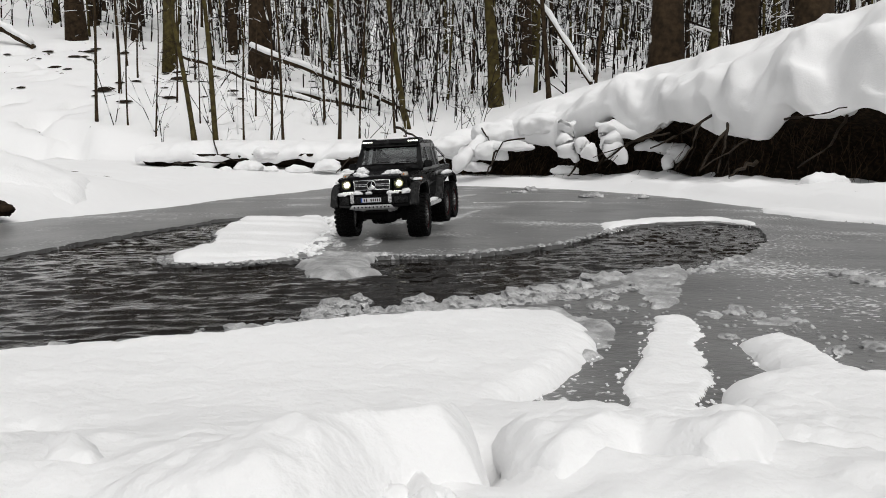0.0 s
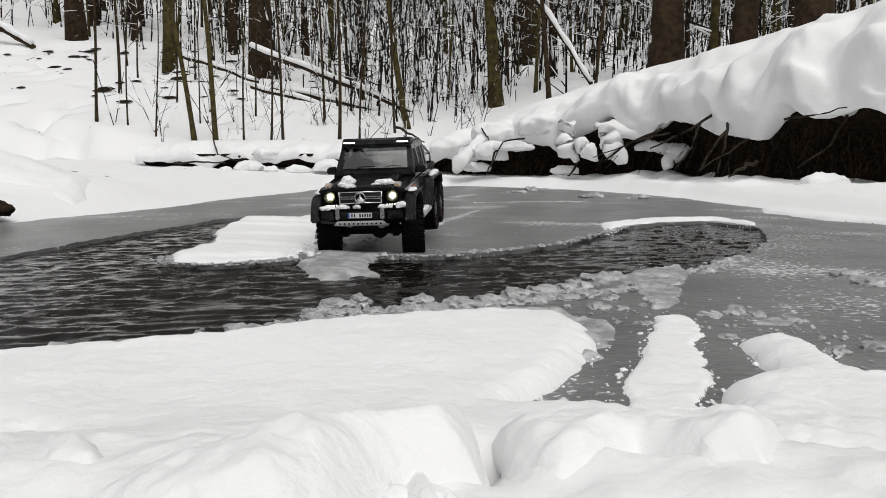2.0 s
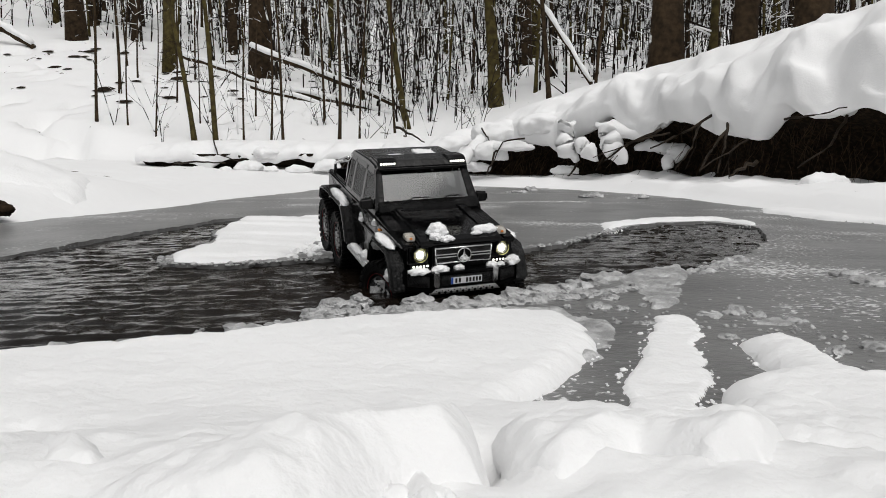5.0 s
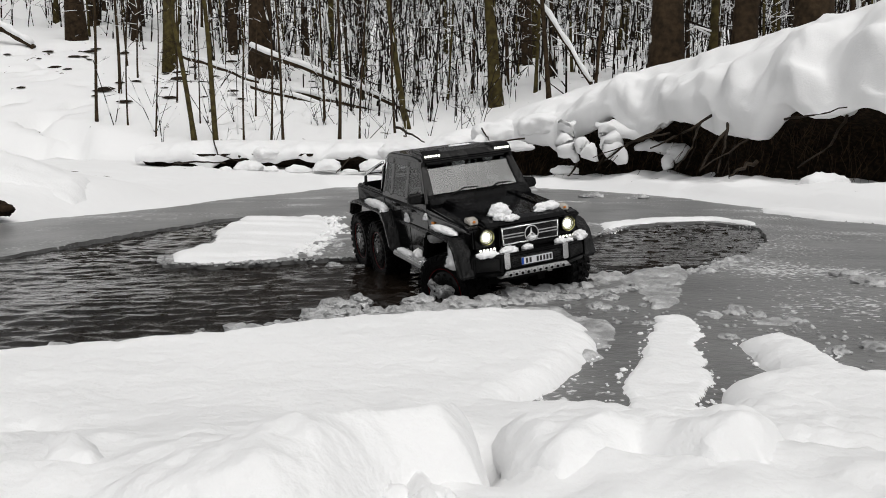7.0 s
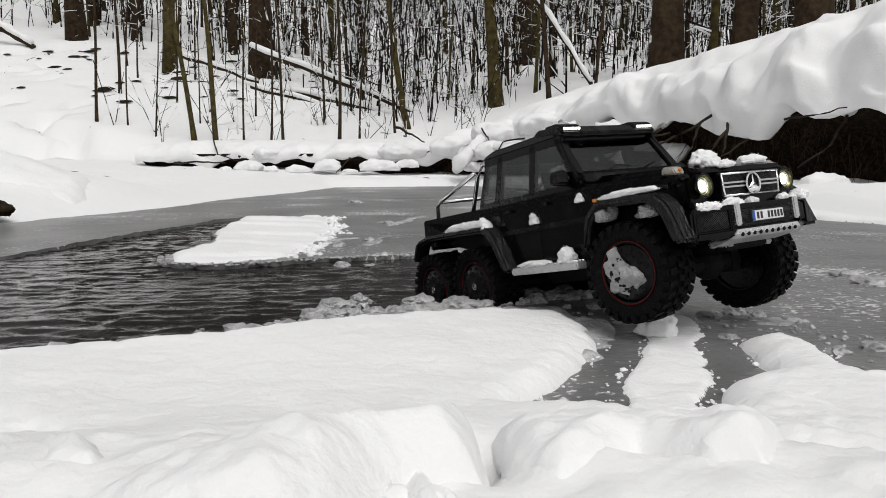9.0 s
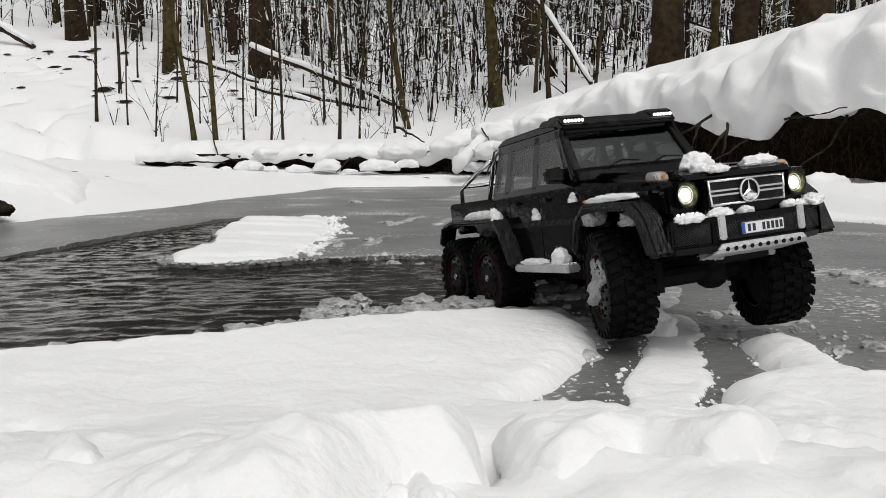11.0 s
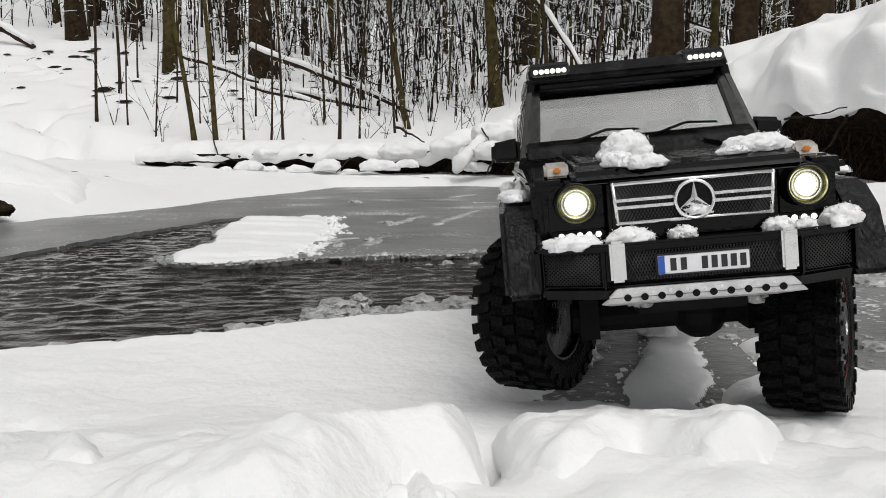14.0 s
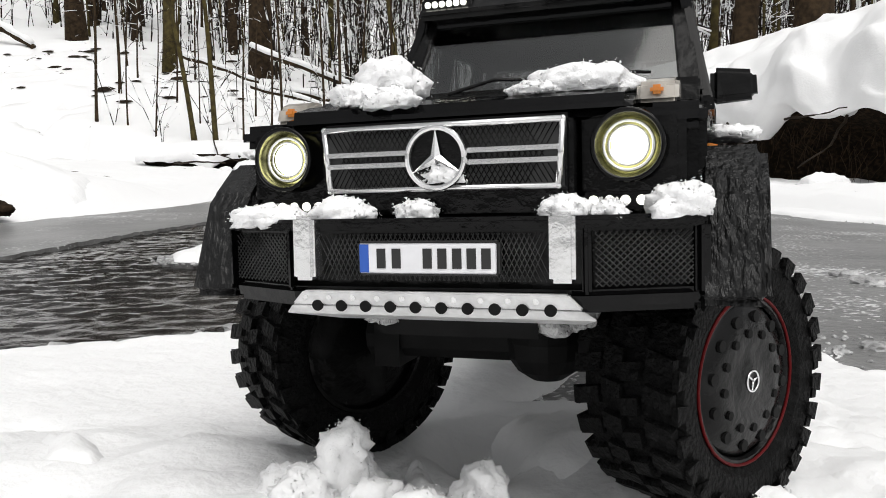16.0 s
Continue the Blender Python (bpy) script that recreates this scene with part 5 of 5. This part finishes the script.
# flared arches
for s in (-1, 1):
    def front_flare(bm):
        outer = [(0.004, 0.100), (-0.012, 0.140), (-0.030, 0.1545), (-0.118, 0.158), (-0.138, 0.143), (-0.150, 0.104)]
        inner = [(-0.012, 0.099), (-0.026, 0.133), (-0.040, 0.146), (-0.112, 0.149), (-0.128, 0.136), (-0.140, 0.104)]
        prism(bm, outer + inner[::-1], s * 0.088, s * 0.1125)
    solid("front_flare", FLARE, truck, front_flare, 0.0035, segments=3)

    def rear_flare(bm):
        outer = [(-0.300, 0.088), (-0.322, 0.135), (-0.340, 0.1545), (-0.50, 0.157), (-0.535, 0.150), (-0.552, 0.12)]
        inner = [(-0.312, 0.088), (-0.334, 0.13), (-0.350, 0.146), (-0.49, 0.149), (-0.525, 0.143), (-0.540, 0.12)]
        prism(bm, outer + inner[::-1], s * 0.088, s * 0.1125)
    solid("rear_flare", FLARE, truck, rear_flare, 0.0035, segments=3)
    step_bar = solid("side_step", SILVER, truck, lambda bm: box(bm, -0.292, -0.160, s * 0.094, s * 0.112, 0.0835, 0.0925), 0.002, "ribbed silver side step")
    for k in range(3):
        bm = bmesh.new()
        tube(bm, [(-0.29, s * (0.098 + 0.005 * k), 0.0935), (-0.162, s * (0.098 + 0.005 * k), 0.0935)], [0.0013, 0.0013], 6)
        part("step_rib", bm, CHROME, step_bar)

# cab
cab = solid("cab", BLACK, truck, lambda bm: box(bm, -0.37, -0.155, -0.0925, 0.0925, 0.174, 0.184), 0.002)


def panel(bm, x0, x1, z0, z1, s, lean0=0.0, lean1=0.0, thick=0.006):
    """A piece of the cab's side between two heights, leaning in with the side; its ends may lean back."""
    a, b = side_y(z0), side_y(z1)
    hexa(bm, [(x0, s * (a - thick), z0), (x1, s * (a - thick), z0), (x1, s * a, z0), (x0, s * a, z0),
              (x0 + lean0, s * (b - thick), z1), (x1 + lean1, s * (b - thick), z1), (x1 + lean1, s * b, z1), (x0 + lean0, s * b, z1)])


for s in (-1, 1):
    for name, x0, x1, l0, l1 in (("front_pillar", -0.1705, -0.157, -0.039, -0.041), ("middle_pillar", -0.257, -0.243, 0.0, 0.0), ("rear_pillar", -0.333, -0.319, 0.004, 0.003),
                                 ("corner_pillar", -0.371, -0.359, 0.012, 0.006)):
        solid(name, BLACK, cab, lambda bm: panel(bm, x0, x1, 0.182, 0.247, s, l0, l1), 0.0012)
    solid("waist_rail", BLACK, cab, lambda bm: panel(bm, -0.37, -0.157, 0.178, 0.187, s), 0.001)
    solid("roof_rail", BLACK, cab, lambda bm: panel(bm, -0.362, -0.194, 0.2365, 0.249, s), 0.001)
    for x0, x1, l1 in ((-0.244, -0.166, -0.031), (-0.32, -0.256, 0.0), (-0.36, -0.332, 0.003)):
        pane = solid("side_window", GLASS, cab, lambda bm: panel(bm, x0, x1, 0.186, 0.238, s, 0.0, l1, 0.0012), 0, "tinted side window")
    mirror = solid("mirror", PLASTIC, truck, lambda bm: hexa(bm, [(-0.186, s * 0.0915, 0.184), (-0.173, s * 0.0925, 0.185), (-0.175, s * 0.1155, 0.186), (-0.186, s * 0.1165, 0.186),
                                                                  (-0.186, s * 0.0915, 0.2045), (-0.175, s * 0.0925, 0.2035), (-0.176, s * 0.1145, 0.2015), (-0.186, s * 0.1155, 0.2015)]), 0.003, segments=3)
    solid("mirror_arm", PLASTIC, mirror, lambda bm: box(bm, -0.184, -0.177, s * 0.085, s * 0.0975, 0.185, 0.190), 0.0012)


def pane_between(bm, low, high, half_low, half_high, thick=0.0012):
    hexa(bm, [(low[0], -half_low, low[1]), (low[0] + thick, -half_low, low[1]), (low[0] + thick, half_low, low[1]), (low[0], half_low, low[1]),
              (high[0], -half_high, high[1]), (high[0] + thick, -half_high, high[1]), (high[0] + thick, half_high, high[1]), (high[0], half_high, high[1])])


solid("windscreen", GLASS, cab, lambda bm: pane_between(bm, (-0.1645, 0.189), (-0.204, 0.246), 0.085, 0.076), 0, "clear windscreen")
solid("rear_window", GLASS, cab, lambda bm: pane_between(bm, (-0.368, 0.189), (-0.357, 0.24), 0.085, 0.077), 0, "tinted rear window")
solid("screen_sill", PLASTIC, cab, lambda bm: prism(bm, [(-0.153, 0.184), (-0.156, 0.194), (-0.168, 0.199), (-0.174, 0.18)], -0.087, 0.087), 0.001)
solid("dashboard", CHASSIS, cab, lambda bm: box(bm, -0.195, -0.171, -0.083, 0.083, 0.18, 0.193), 0.002)
for y in (-0.042, 0.042):
    solid("seat", CHASSIS, cab, lambda bm: hexa(bm, [(-0.262, y - 0.02, 0.18), (-0.248, y - 0.02, 0.18), (-0.248, y + 0.02, 0.18), (-0.262, y + 0.02, 0.18),
                                                     (-0.272, y - 0.018, 0.212), (-0.262, y - 0.018, 0.212), (-0.262, y + 0.018, 0.212), (-0.272, y + 0.018, 0.212)]), 0.003)
solid("header_rail", BLACK, cab, lambda bm: box(bm, -0.214, -0.2, -0.078, 0.078, 0.242, 0.25), 0.001)
solid("rear_header", BLACK, cab, lambda bm: box(bm, -0.366, -0.352, -0.079, 0.079, 0.238, 0.25), 0.001)
roof = solid("roof", BLACK, truck, lambda bm: prism(bm, [(-0.199, 0.246), (-0.205, 0.254), (-0.24, 0.2575), (-0.34, 0.2565), (-0.364, 0.251), (-0.367, 0.246)], -0.0822, 0.0822), 0.004, segments=3)
visor = solid("roof_visor", PLASTIC, truck, lambda bm: prism(bm, [(-0.190, 0.2465), (-0.189, 0.2505), (-0.200, 0.2605), (-0.24, 0.2635), (-0.25, 0.257), (-0.21, 0.249)], -0.0798, 0.0798), 0.002)
for s in (-1, 1):
    pod = solid("light_pod", PLASTIC, visor, lambda bm: prism(bm, [(-0.1915, 0.252), (-0.1945, 0.2605), (-0.203, 0.2645), (-0.225, 0.2645), (-0.225, 0.256)], s * 0.046, s * 0.0785), 0.0012)
    for k in range(6):
        bm = bmesh.new()
        bmesh.ops.create_uvsphere(bm, u_segments=10, v_segments=6, radius=0.002, matrix=pose(-0.1925, s * (0.0508 + 0.0046 * k), 0.2562))
        part("diode", bm, LED, pod, "lit white diode")

for s in (-1, 1):
    solid("screen_trim", PLASTIC, cab, lambda bm: hexa(bm, [(-0.168, s * 0.0765, 0.19), (-0.1605, s * 0.0765, 0.19), (-0.1605, s * 0.089, 0.19), (-0.168, s * 0.089, 0.19),
                                                            (-0.206, s * 0.0705, 0.247), (-0.1995, s * 0.0705, 0.247), (-0.1995, s * 0.08, 0.247), (-0.206, s * 0.08, 0.247)]), 0.001)

# wipers, roll bar
for y0, y1 in ((-0.05, 0.002), (0.012, 0.062)):
    bm = bmesh.new()
    tube(bm, [(-0.156, y0, 0.196), (-0.162, (y0 + y1) / 2, 0.2035), (-0.1655, y1, 0.202)], [0.0012, 0.0011, 0.0009], 6)
    part("wiper", bm, PLASTIC, truck)
roll_bar = new("roll_bar")
roll_bar.parent = truck
for s in (-1, 1):
    for pts in ([(-0.4, s * 0.086, 0.178), (-0.381, s * 0.083, 0.226), (-0.37, s * 0.08, 0.2425), (-0.358, s * 0.077, 0.248)],
                [(-0.498, s * 0.086, 0.178), (-0.494, s * 0.086, 0.2), (-0.486, s * 0.086, 0.2065), (-0.388, s * 0.083, 0.234)]):
        bm = bmesh.new()
        tube(bm, pts, [0.0032] * 4, 10)
        part("bar", bm, CHROME, roll_bar, "chrome roll bar tube")
bm = bmesh.new()
tube(bm, [(-0.486, -0.086, 0.2065), (-0.486, 0.086, 0.2065)], [0.003] * 2, 10)
part("bar", bm, CHROME, roll_bar)

# underside
solid("chassis_rail", CHASSIS, truck, lambda bm: box(bm, -0.53, -0.01, -0.034, 0.034, 0.084, 0.12), 0.002)
solid("inner_arch", CHASSIS, truck, lambda bm: box(bm, -0.135, -0.03, -0.06, 0.06, 0.1, 0.16), 0.004)
solid("gearbox", CHASSIS, truck, lambda bm: box(bm, -0.3, -0.16, -0.05, 0.05, 0.066, 0.095), 0.006)
for x in AXLES:
    bm = bmesh.new()
    tube(bm, [(x, -0.068, WHEEL_Z), (x, 0.068, WHEEL_Z)], [0.011, 0.011], 10)
    bmesh.ops.create_uvsphere(bm, u_segments=14, v_segments=8, radius=0.02, matrix=pose(x, 0.02, WHEEL_Z))
    for s in (-1, 1):
        box(bm, x - 0.012, x + 0.012, s * 0.05, s * 0.063, WHEEL_Z - 0.014, WHEEL_Z + 0.028)
        tube(bm, [(x - 0.018, s * 0.045, WHEEL_Z), (x - 0.03, s * 0.045, WHEEL_Z + 0.06)], [0.006, 0.006], 8)
    part("axle", bm, CHASSIS, truck, smooth=False)

# wheels
def tyre(bm):
    prof = [(0.034, -0.019), (0.039, -0.0225), (0.048, -0.0235), (0.0525, -0.0195), (0.0535, -0.01), (0.0535, 0.01), (0.0525, 0.0195), (0.048, 0.0235), (0.039, 0.0225), (0.034, 0.019)]
    rows = [[bm.verts.new((r * math.cos(a), y, r * math.sin(a))) for r, y in prof] for a in [2 * math.pi * k / 48 for k in range(48)]]
    for k in range(48):
        p, q = rows[k], rows[(k + 1) % 48]
        for j in range(len(prof) - 1):
            bm.faces.new((p[j], p[j + 1], q[j + 1], q[j]))
    for k in range(26):
        for row, (y0, y1, skew) in enumerate(((-0.0225, -0.0105, 0.5), (-0.0085, 0.0005, -0.25), (0.0005, 0.0085, 0.25), (0.0105, 0.0225, -0.5))):
            a = 2 * math.pi * (k + (0.5 if row % 2 else 0.0)) / 26
            w, r1 = 0.075, 0.0565 if row in (1, 2) else 0.0555
            def at(ang, r, y):
                return (r * math.cos(ang), y, r * math.sin(ang))
            hexa(bm, [at(a - w, 0.052, y0), at(a + w, 0.052, y0), at(a + w + skew * 0.1, 0.052, y1), at(a - w + skew * 0.1, 0.052, y1),
                      at(a - w * 0.8, r1, y0), at(a + w * 0.8, r1, y0), at(a + w * 0.8 + skew * 0.1, r1, y1), at(a - w * 0.8 + skew * 0.1, r1, y1)])
        for s in (-1, 1):
            a = 2 * math.pi * k / 26
            hexa(bm, [(r * math.cos(a + d), y * s, r * math.sin(a + d)) for y in (0.022, 0.0247) for r, d in ((0.0465, -0.05), (0.0465, 0.05), (0.054, 0.07), (0.054, -0.07))])
    bmesh.ops.recalc_face_normals(bm, faces=bm.faces[:])


def rim(bm):
    disc(bm, 0.0345, 0.032, 36, pose(0, 0, 0, 90))
    for s in (-1, 1):
        ring(bm, 0.0335, 0.0018, pose(0, s * 0.0185, 0, 90), 36, 6)


def cover(bm, s):
    """A dished cover with a raised hub and lug ring."""
    prof = [(0.0, 0.0225), (0.008, 0.0225), (0.012, 0.0215), (0.016, 0.0225), (0.0235, 0.0215), (0.029, 0.020), (0.0325, 0.0165)]
    rows = [[bm.verts.new((r * math.cos(a), s * y, r * math.sin(a))) for r, y in prof[1:]] for a in [2 * math.pi * k / 40 for k in range(40)]]
    mid = bm.verts.new((0, s * prof[0][1], 0))
    for k in range(40):
        p, q = rows[k], rows[(k + 1) % 40]
        bm.faces.new((mid, p[0], q[0]))
        for j in range(len(prof) - 2):
            bm.faces.new((p[j], p[j + 1], q[j + 1], q[j]))
    bmesh.ops.recalc_face_normals(bm, faces=bm.faces[:])


wheel_meshes = {}
wheels = []
for n, x in enumerate(AXLES):
    for s in (-1, 1):
        wheel = new("wheel")
        wheel.parent = truck
        wheel.matrix_basis = pose(x, s * WHEEL_Y, WHEEL_Z)
        wheels.append((wheel, x, s, n == 0))
        if s not in wheel_meshes:
            made = []
            bm = bmesh.new()
            tyre(bm)
            made.append(part("tyre", bm, RUBBER, wheel, "knobbly black tyre", smooth=False))
            bm = bmesh.new()
            rim(bm)
            made.append(part("rim", bm, PLASTIC, wheel, smooth=False))
            bm = bmesh.new()
            cover(bm, s)
            made.append(part("wheel_cover", bm, PLASTIC, wheel))
            bm = bmesh.new()
            ring(bm, 0.0345, 0.0007, pose(0, s * 0.0203, 0, 90), 40, 6)
            made.append(part("red_ring", bm, RED, wheel, "thin red ring"))
            for k in range(12):
                for rr, off, rad, dep in ((0.0262, 0.0, 0.0024, 0.0212), (0.0195, math.pi / 12, 0.0018, 0.0222)):
                    bm = bmesh.new()
                    disc(bm, rad, 0.0014, 8, pose(rr * math.cos(2 * math.pi * k / 12 + off), s * dep, rr * math.sin(2 * math.pi * k / 12 + off), 90))
                    made.append(part("vent_hole", bm, CHASSIS, wheel, smooth=False))
            bm = bmesh.new()
            ring(bm, 0.0042, 0.0005, pose(0, s * 0.0228, 0, 90), 20, 6)
            for k in range(3):
                a = math.pi / 2 + k * 2.0944
                tube(bm, [(0, s * 0.0228, 0), (0.0042 * math.cos(a), s * 0.0228, 0.0042 * math.sin(a))], [0.0006, 0.0004], 4)
            made.append(part("hub_badge", bm, CHROME, wheel, "small chrome hub badge"))
            wheel_meshes[s] = made
        else:
            for o in wheel_meshes[s]:
                c = new(o.name.split(".")[0], o.data)
                c.parent = wheel
                if "label" in o:
                    c["label"] = o["label"]

# snow that clings to the truck
for n, (at, size, mat) in enumerate([((-0.026, -0.032, 0.183), (0.013, 0.015, 0.012), CLUMP), ((-0.012, -0.04, 0.177), (0.009, 0.009, 0.007), CLUMP), ((-0.006, -0.023, 0.1745), (0.007, 0.012, 0.006), CLUMP),
                                     ((-0.028, 0.048, 0.179), (0.013, 0.020, 0.008), CLUMP), ((-0.018, 0.030, 0.177), (0.006, 0.009, 0.004), CLUMP),
                                     ((0.006, -0.070, 0.1305), (0.009, 0.018, 0.006), CLUMP), ((0.008, -0.038, 0.132), (0.008, 0.014, 0.007), CLUMP), ((0.008, -0.008, 0.1325), (0.006, 0.008, 0.005), CLUMP),
                                     ((0.008, 0.046, 0.1325), (0.006, 0.009, 0.0055), CLUMP), ((0.008, 0.062, 0.131), (0.005, 0.006, 0.005), CLUMP), ((0.0, 0.084, 0.133), (0.012, 0.011, 0.008), CLUMP),
                                     ((-0.075, -0.101, 0.159), (0.046, 0.010, 0.005), CLUMP), ((-0.118, -0.098, 0.140), (0.012, 0.013, 0.017), GREYICE), ((-0.055, -0.096, 0.135), (0.014, 0.008, 0.010), GREYICE),
                                     ((-0.06, 0.1, 0.1595), (0.028, 0.010, 0.004), CLUMP), ((-0.40, -0.101, 0.158), (0.055, 0.010, 0.008), CLUMP), ((-0.352, -0.102, 0.152), (0.014, 0.009, 0.013), CLUMP),
                                     ((-0.44, 0.101, 0.158), (0.07, 0.010, 0.008), CLUMP), ((-0.185, -0.104, 0.098), (0.013, 0.009, 0.014), CLUMP), ((-0.25, -0.104, 0.0945), (0.034, 0.008, 0.005), CLUMP),
                                     ((-0.225, 0.104, 0.0955), (0.04, 0.008, 0.006), CLUMP), ((-0.252, -0.094, 0.150), (0.008, 0.004, 0.010), CLUMP), ((-0.16, -0.095, 0.165), (0.006, 0.004, 0.008), CLUMP),
                                     ((0.006, 0.002, 0.1450), (0.003, 0.008, 0.005), CLUMP), ((-0.03, 0.035, 0.090), (0.018, 0.016, 0.012), GREYICE), ((-0.02, -0.03, 0.092), (0.012, 0.010, 0.008), GREYICE),
                                     ((-0.28, 0.03, 0.2575), (0.03, 0.02, 0.002), CLUMP), ((-0.25, -0.03, 0.259), (0.012, 0.02, 0.0015), CLUMP)]):
    clump("snow_clump", truck, at, size, n + 1, mat, "clotted snow stuck to the truck", 0.5 if size[2] > 0.004 else 0.35, crystals=200)
clump("snow_clump", wheels[0][0], (0.004, -0.0215, 0.0), (0.026, 0.004, 0.027), 50, GREYICE, "wet grey snow packed in the wheel", 0.5, crystals=80)


def way_at(t):
    rows = np.array(DRIVE)
    return [float(np.interp(t, rows[:, 0], rows[:, k])) for k in range(7)]


def motions():
    walk(truck, [(t, pose(x, y, z, roll, -pitch, yaw)) for t, x, y, z, yaw, pitch, roll in DRIVE])
    # each wheel rolls by the way that the truck has gone, and the front pair steers
    turn, last, spin = [], way_at(0), 0.0
    for k in range(65):
        t = k * 0.25
        now = way_at(t)
        spin += math.degrees(math.hypot(now[1] - last[1], now[2] - last[2]) / WHEEL_R)
        steer = float(np.interp(t, [0, 1.5, 2.5, 4.2, 6.3, 8, 9.2, 11.3, 13, 14, 16], [4, 4, 16, 18, 20, 22, 6, -22, -25, -28, -32]))
        turn.append((t, spin, steer))
        last = now
    # the front axle rocks: one spring gives as the other stretches
    springs = {-1: ([0, 1, 2, 6.5, 8, 9, 11.5, 12.5, 14.5, 16], [0.003, -0.002, 0.003, 0.0, -0.008, 0.004, 0.0, 0.0, 0.007, -0.007]),
               1: ([0, 1, 2, 6.5, 8, 9, 11.5, 12.5, 14.5, 16], [-0.003, -0.009, -0.003, 0.0, 0.002, -0.005, -0.015, -0.011, -0.018, -0.0095])}
    for wheel, x, s, front in wheels:
        if front:
            walk(wheel, [(t, pose(x, s * PIN_Y, WHEEL_Z + float(np.interp(t, *springs[s])), 0, 0, steer) @ pose(0, s * (FRONT_Y - PIN_Y), 0, 0, spin)) for t, spin, steer in turn])
        else:
            walk(wheel, [(t, pose(x, s * WHEEL_Y, WHEEL_Z + 0.003, 0, spin)) for t, spin, steer in turn])
    walk(water, [(0, pose(0, 0, 0)), (16, pose(1.0, 0, 0))])
    walk(long_lobe, [(0, pose(0, 0, 0)), (14.6, pose(0, 0, 0)), (15.0, pose(0, 0, -0.002)), (15.5, pose(0, -0.004, -0.026)), (16, pose(0, -0.008, -0.046))])
    for k, (ob, x, y, z) in enumerate(pushed):
        walk(ob, [(0, pose(x, y + 0.03, z - 0.05)), (14.9, pose(x, y + 0.03, z - 0.05)), (15.3, pose(x, y + 0.012, z - 0.02, 5 * k, 8, 0)), (15.6, pose(x, y, z - 0.004, 8 * k, 4, 10)), (16, pose(x, y, z, 8 * k, 0, 12))])
    caught = pose(-0.045, -0.1, 0.116)
    walk(arch_lump, [(t, pose(x, y, z, roll, -pitch, yaw) @ caught) for t, x, y, z, yaw, pitch, roll in DRIVE if t < 8.2]
         + [(8.5, pose(0.2, 0.93, 0.085, 10, 20, -30)), (8.8, pose(0.24, 0.87, 0.012, 0, 0, -20)), (16, pose(0.24, 0.87, 0.012, 0, 0, -20))])
    # the floe breaks off under the wheels and goes down; its crumbs drift away
    walk(floe, [(0, pose(*FLOE)), (1.5, pose(*FLOE)), (2.5, pose(FLOE[0], FLOE[1] - 0.01, -0.012, 4, 3, 0)), (3.2, pose(FLOE[0], FLOE[1] - 0.02, -0.05, 9, 4, 2)),
                (4.2, pose(FLOE[0] - 0.02, FLOE[1], -0.085, 0, 0, 4)), (16, pose(FLOE[0] - 0.02, FLOE[1], -0.085, 0, 0, 4))])
    for ob, dx in zip(crumbs, (0.0, 0.055, -0.04)):
        walk(ob, [(0, pose(-0.2 + dx, 1.56, -0.075)), (3.5, pose(-0.2 + dx, 1.56, -0.075)), (6.3, pose(-0.215 + dx, 1.55, -0.014, 0, 0, 10)),
                  (9, pose(-0.2 + dx, 1.56, -0.014, 0, 0, 30)), (11.5, pose(-0.07 + dx, 1.58, -0.014, 0, 0, 60)), (16, pose(0.02 + dx, 1.58, -0.014, 0, 0, 80))])


motions()
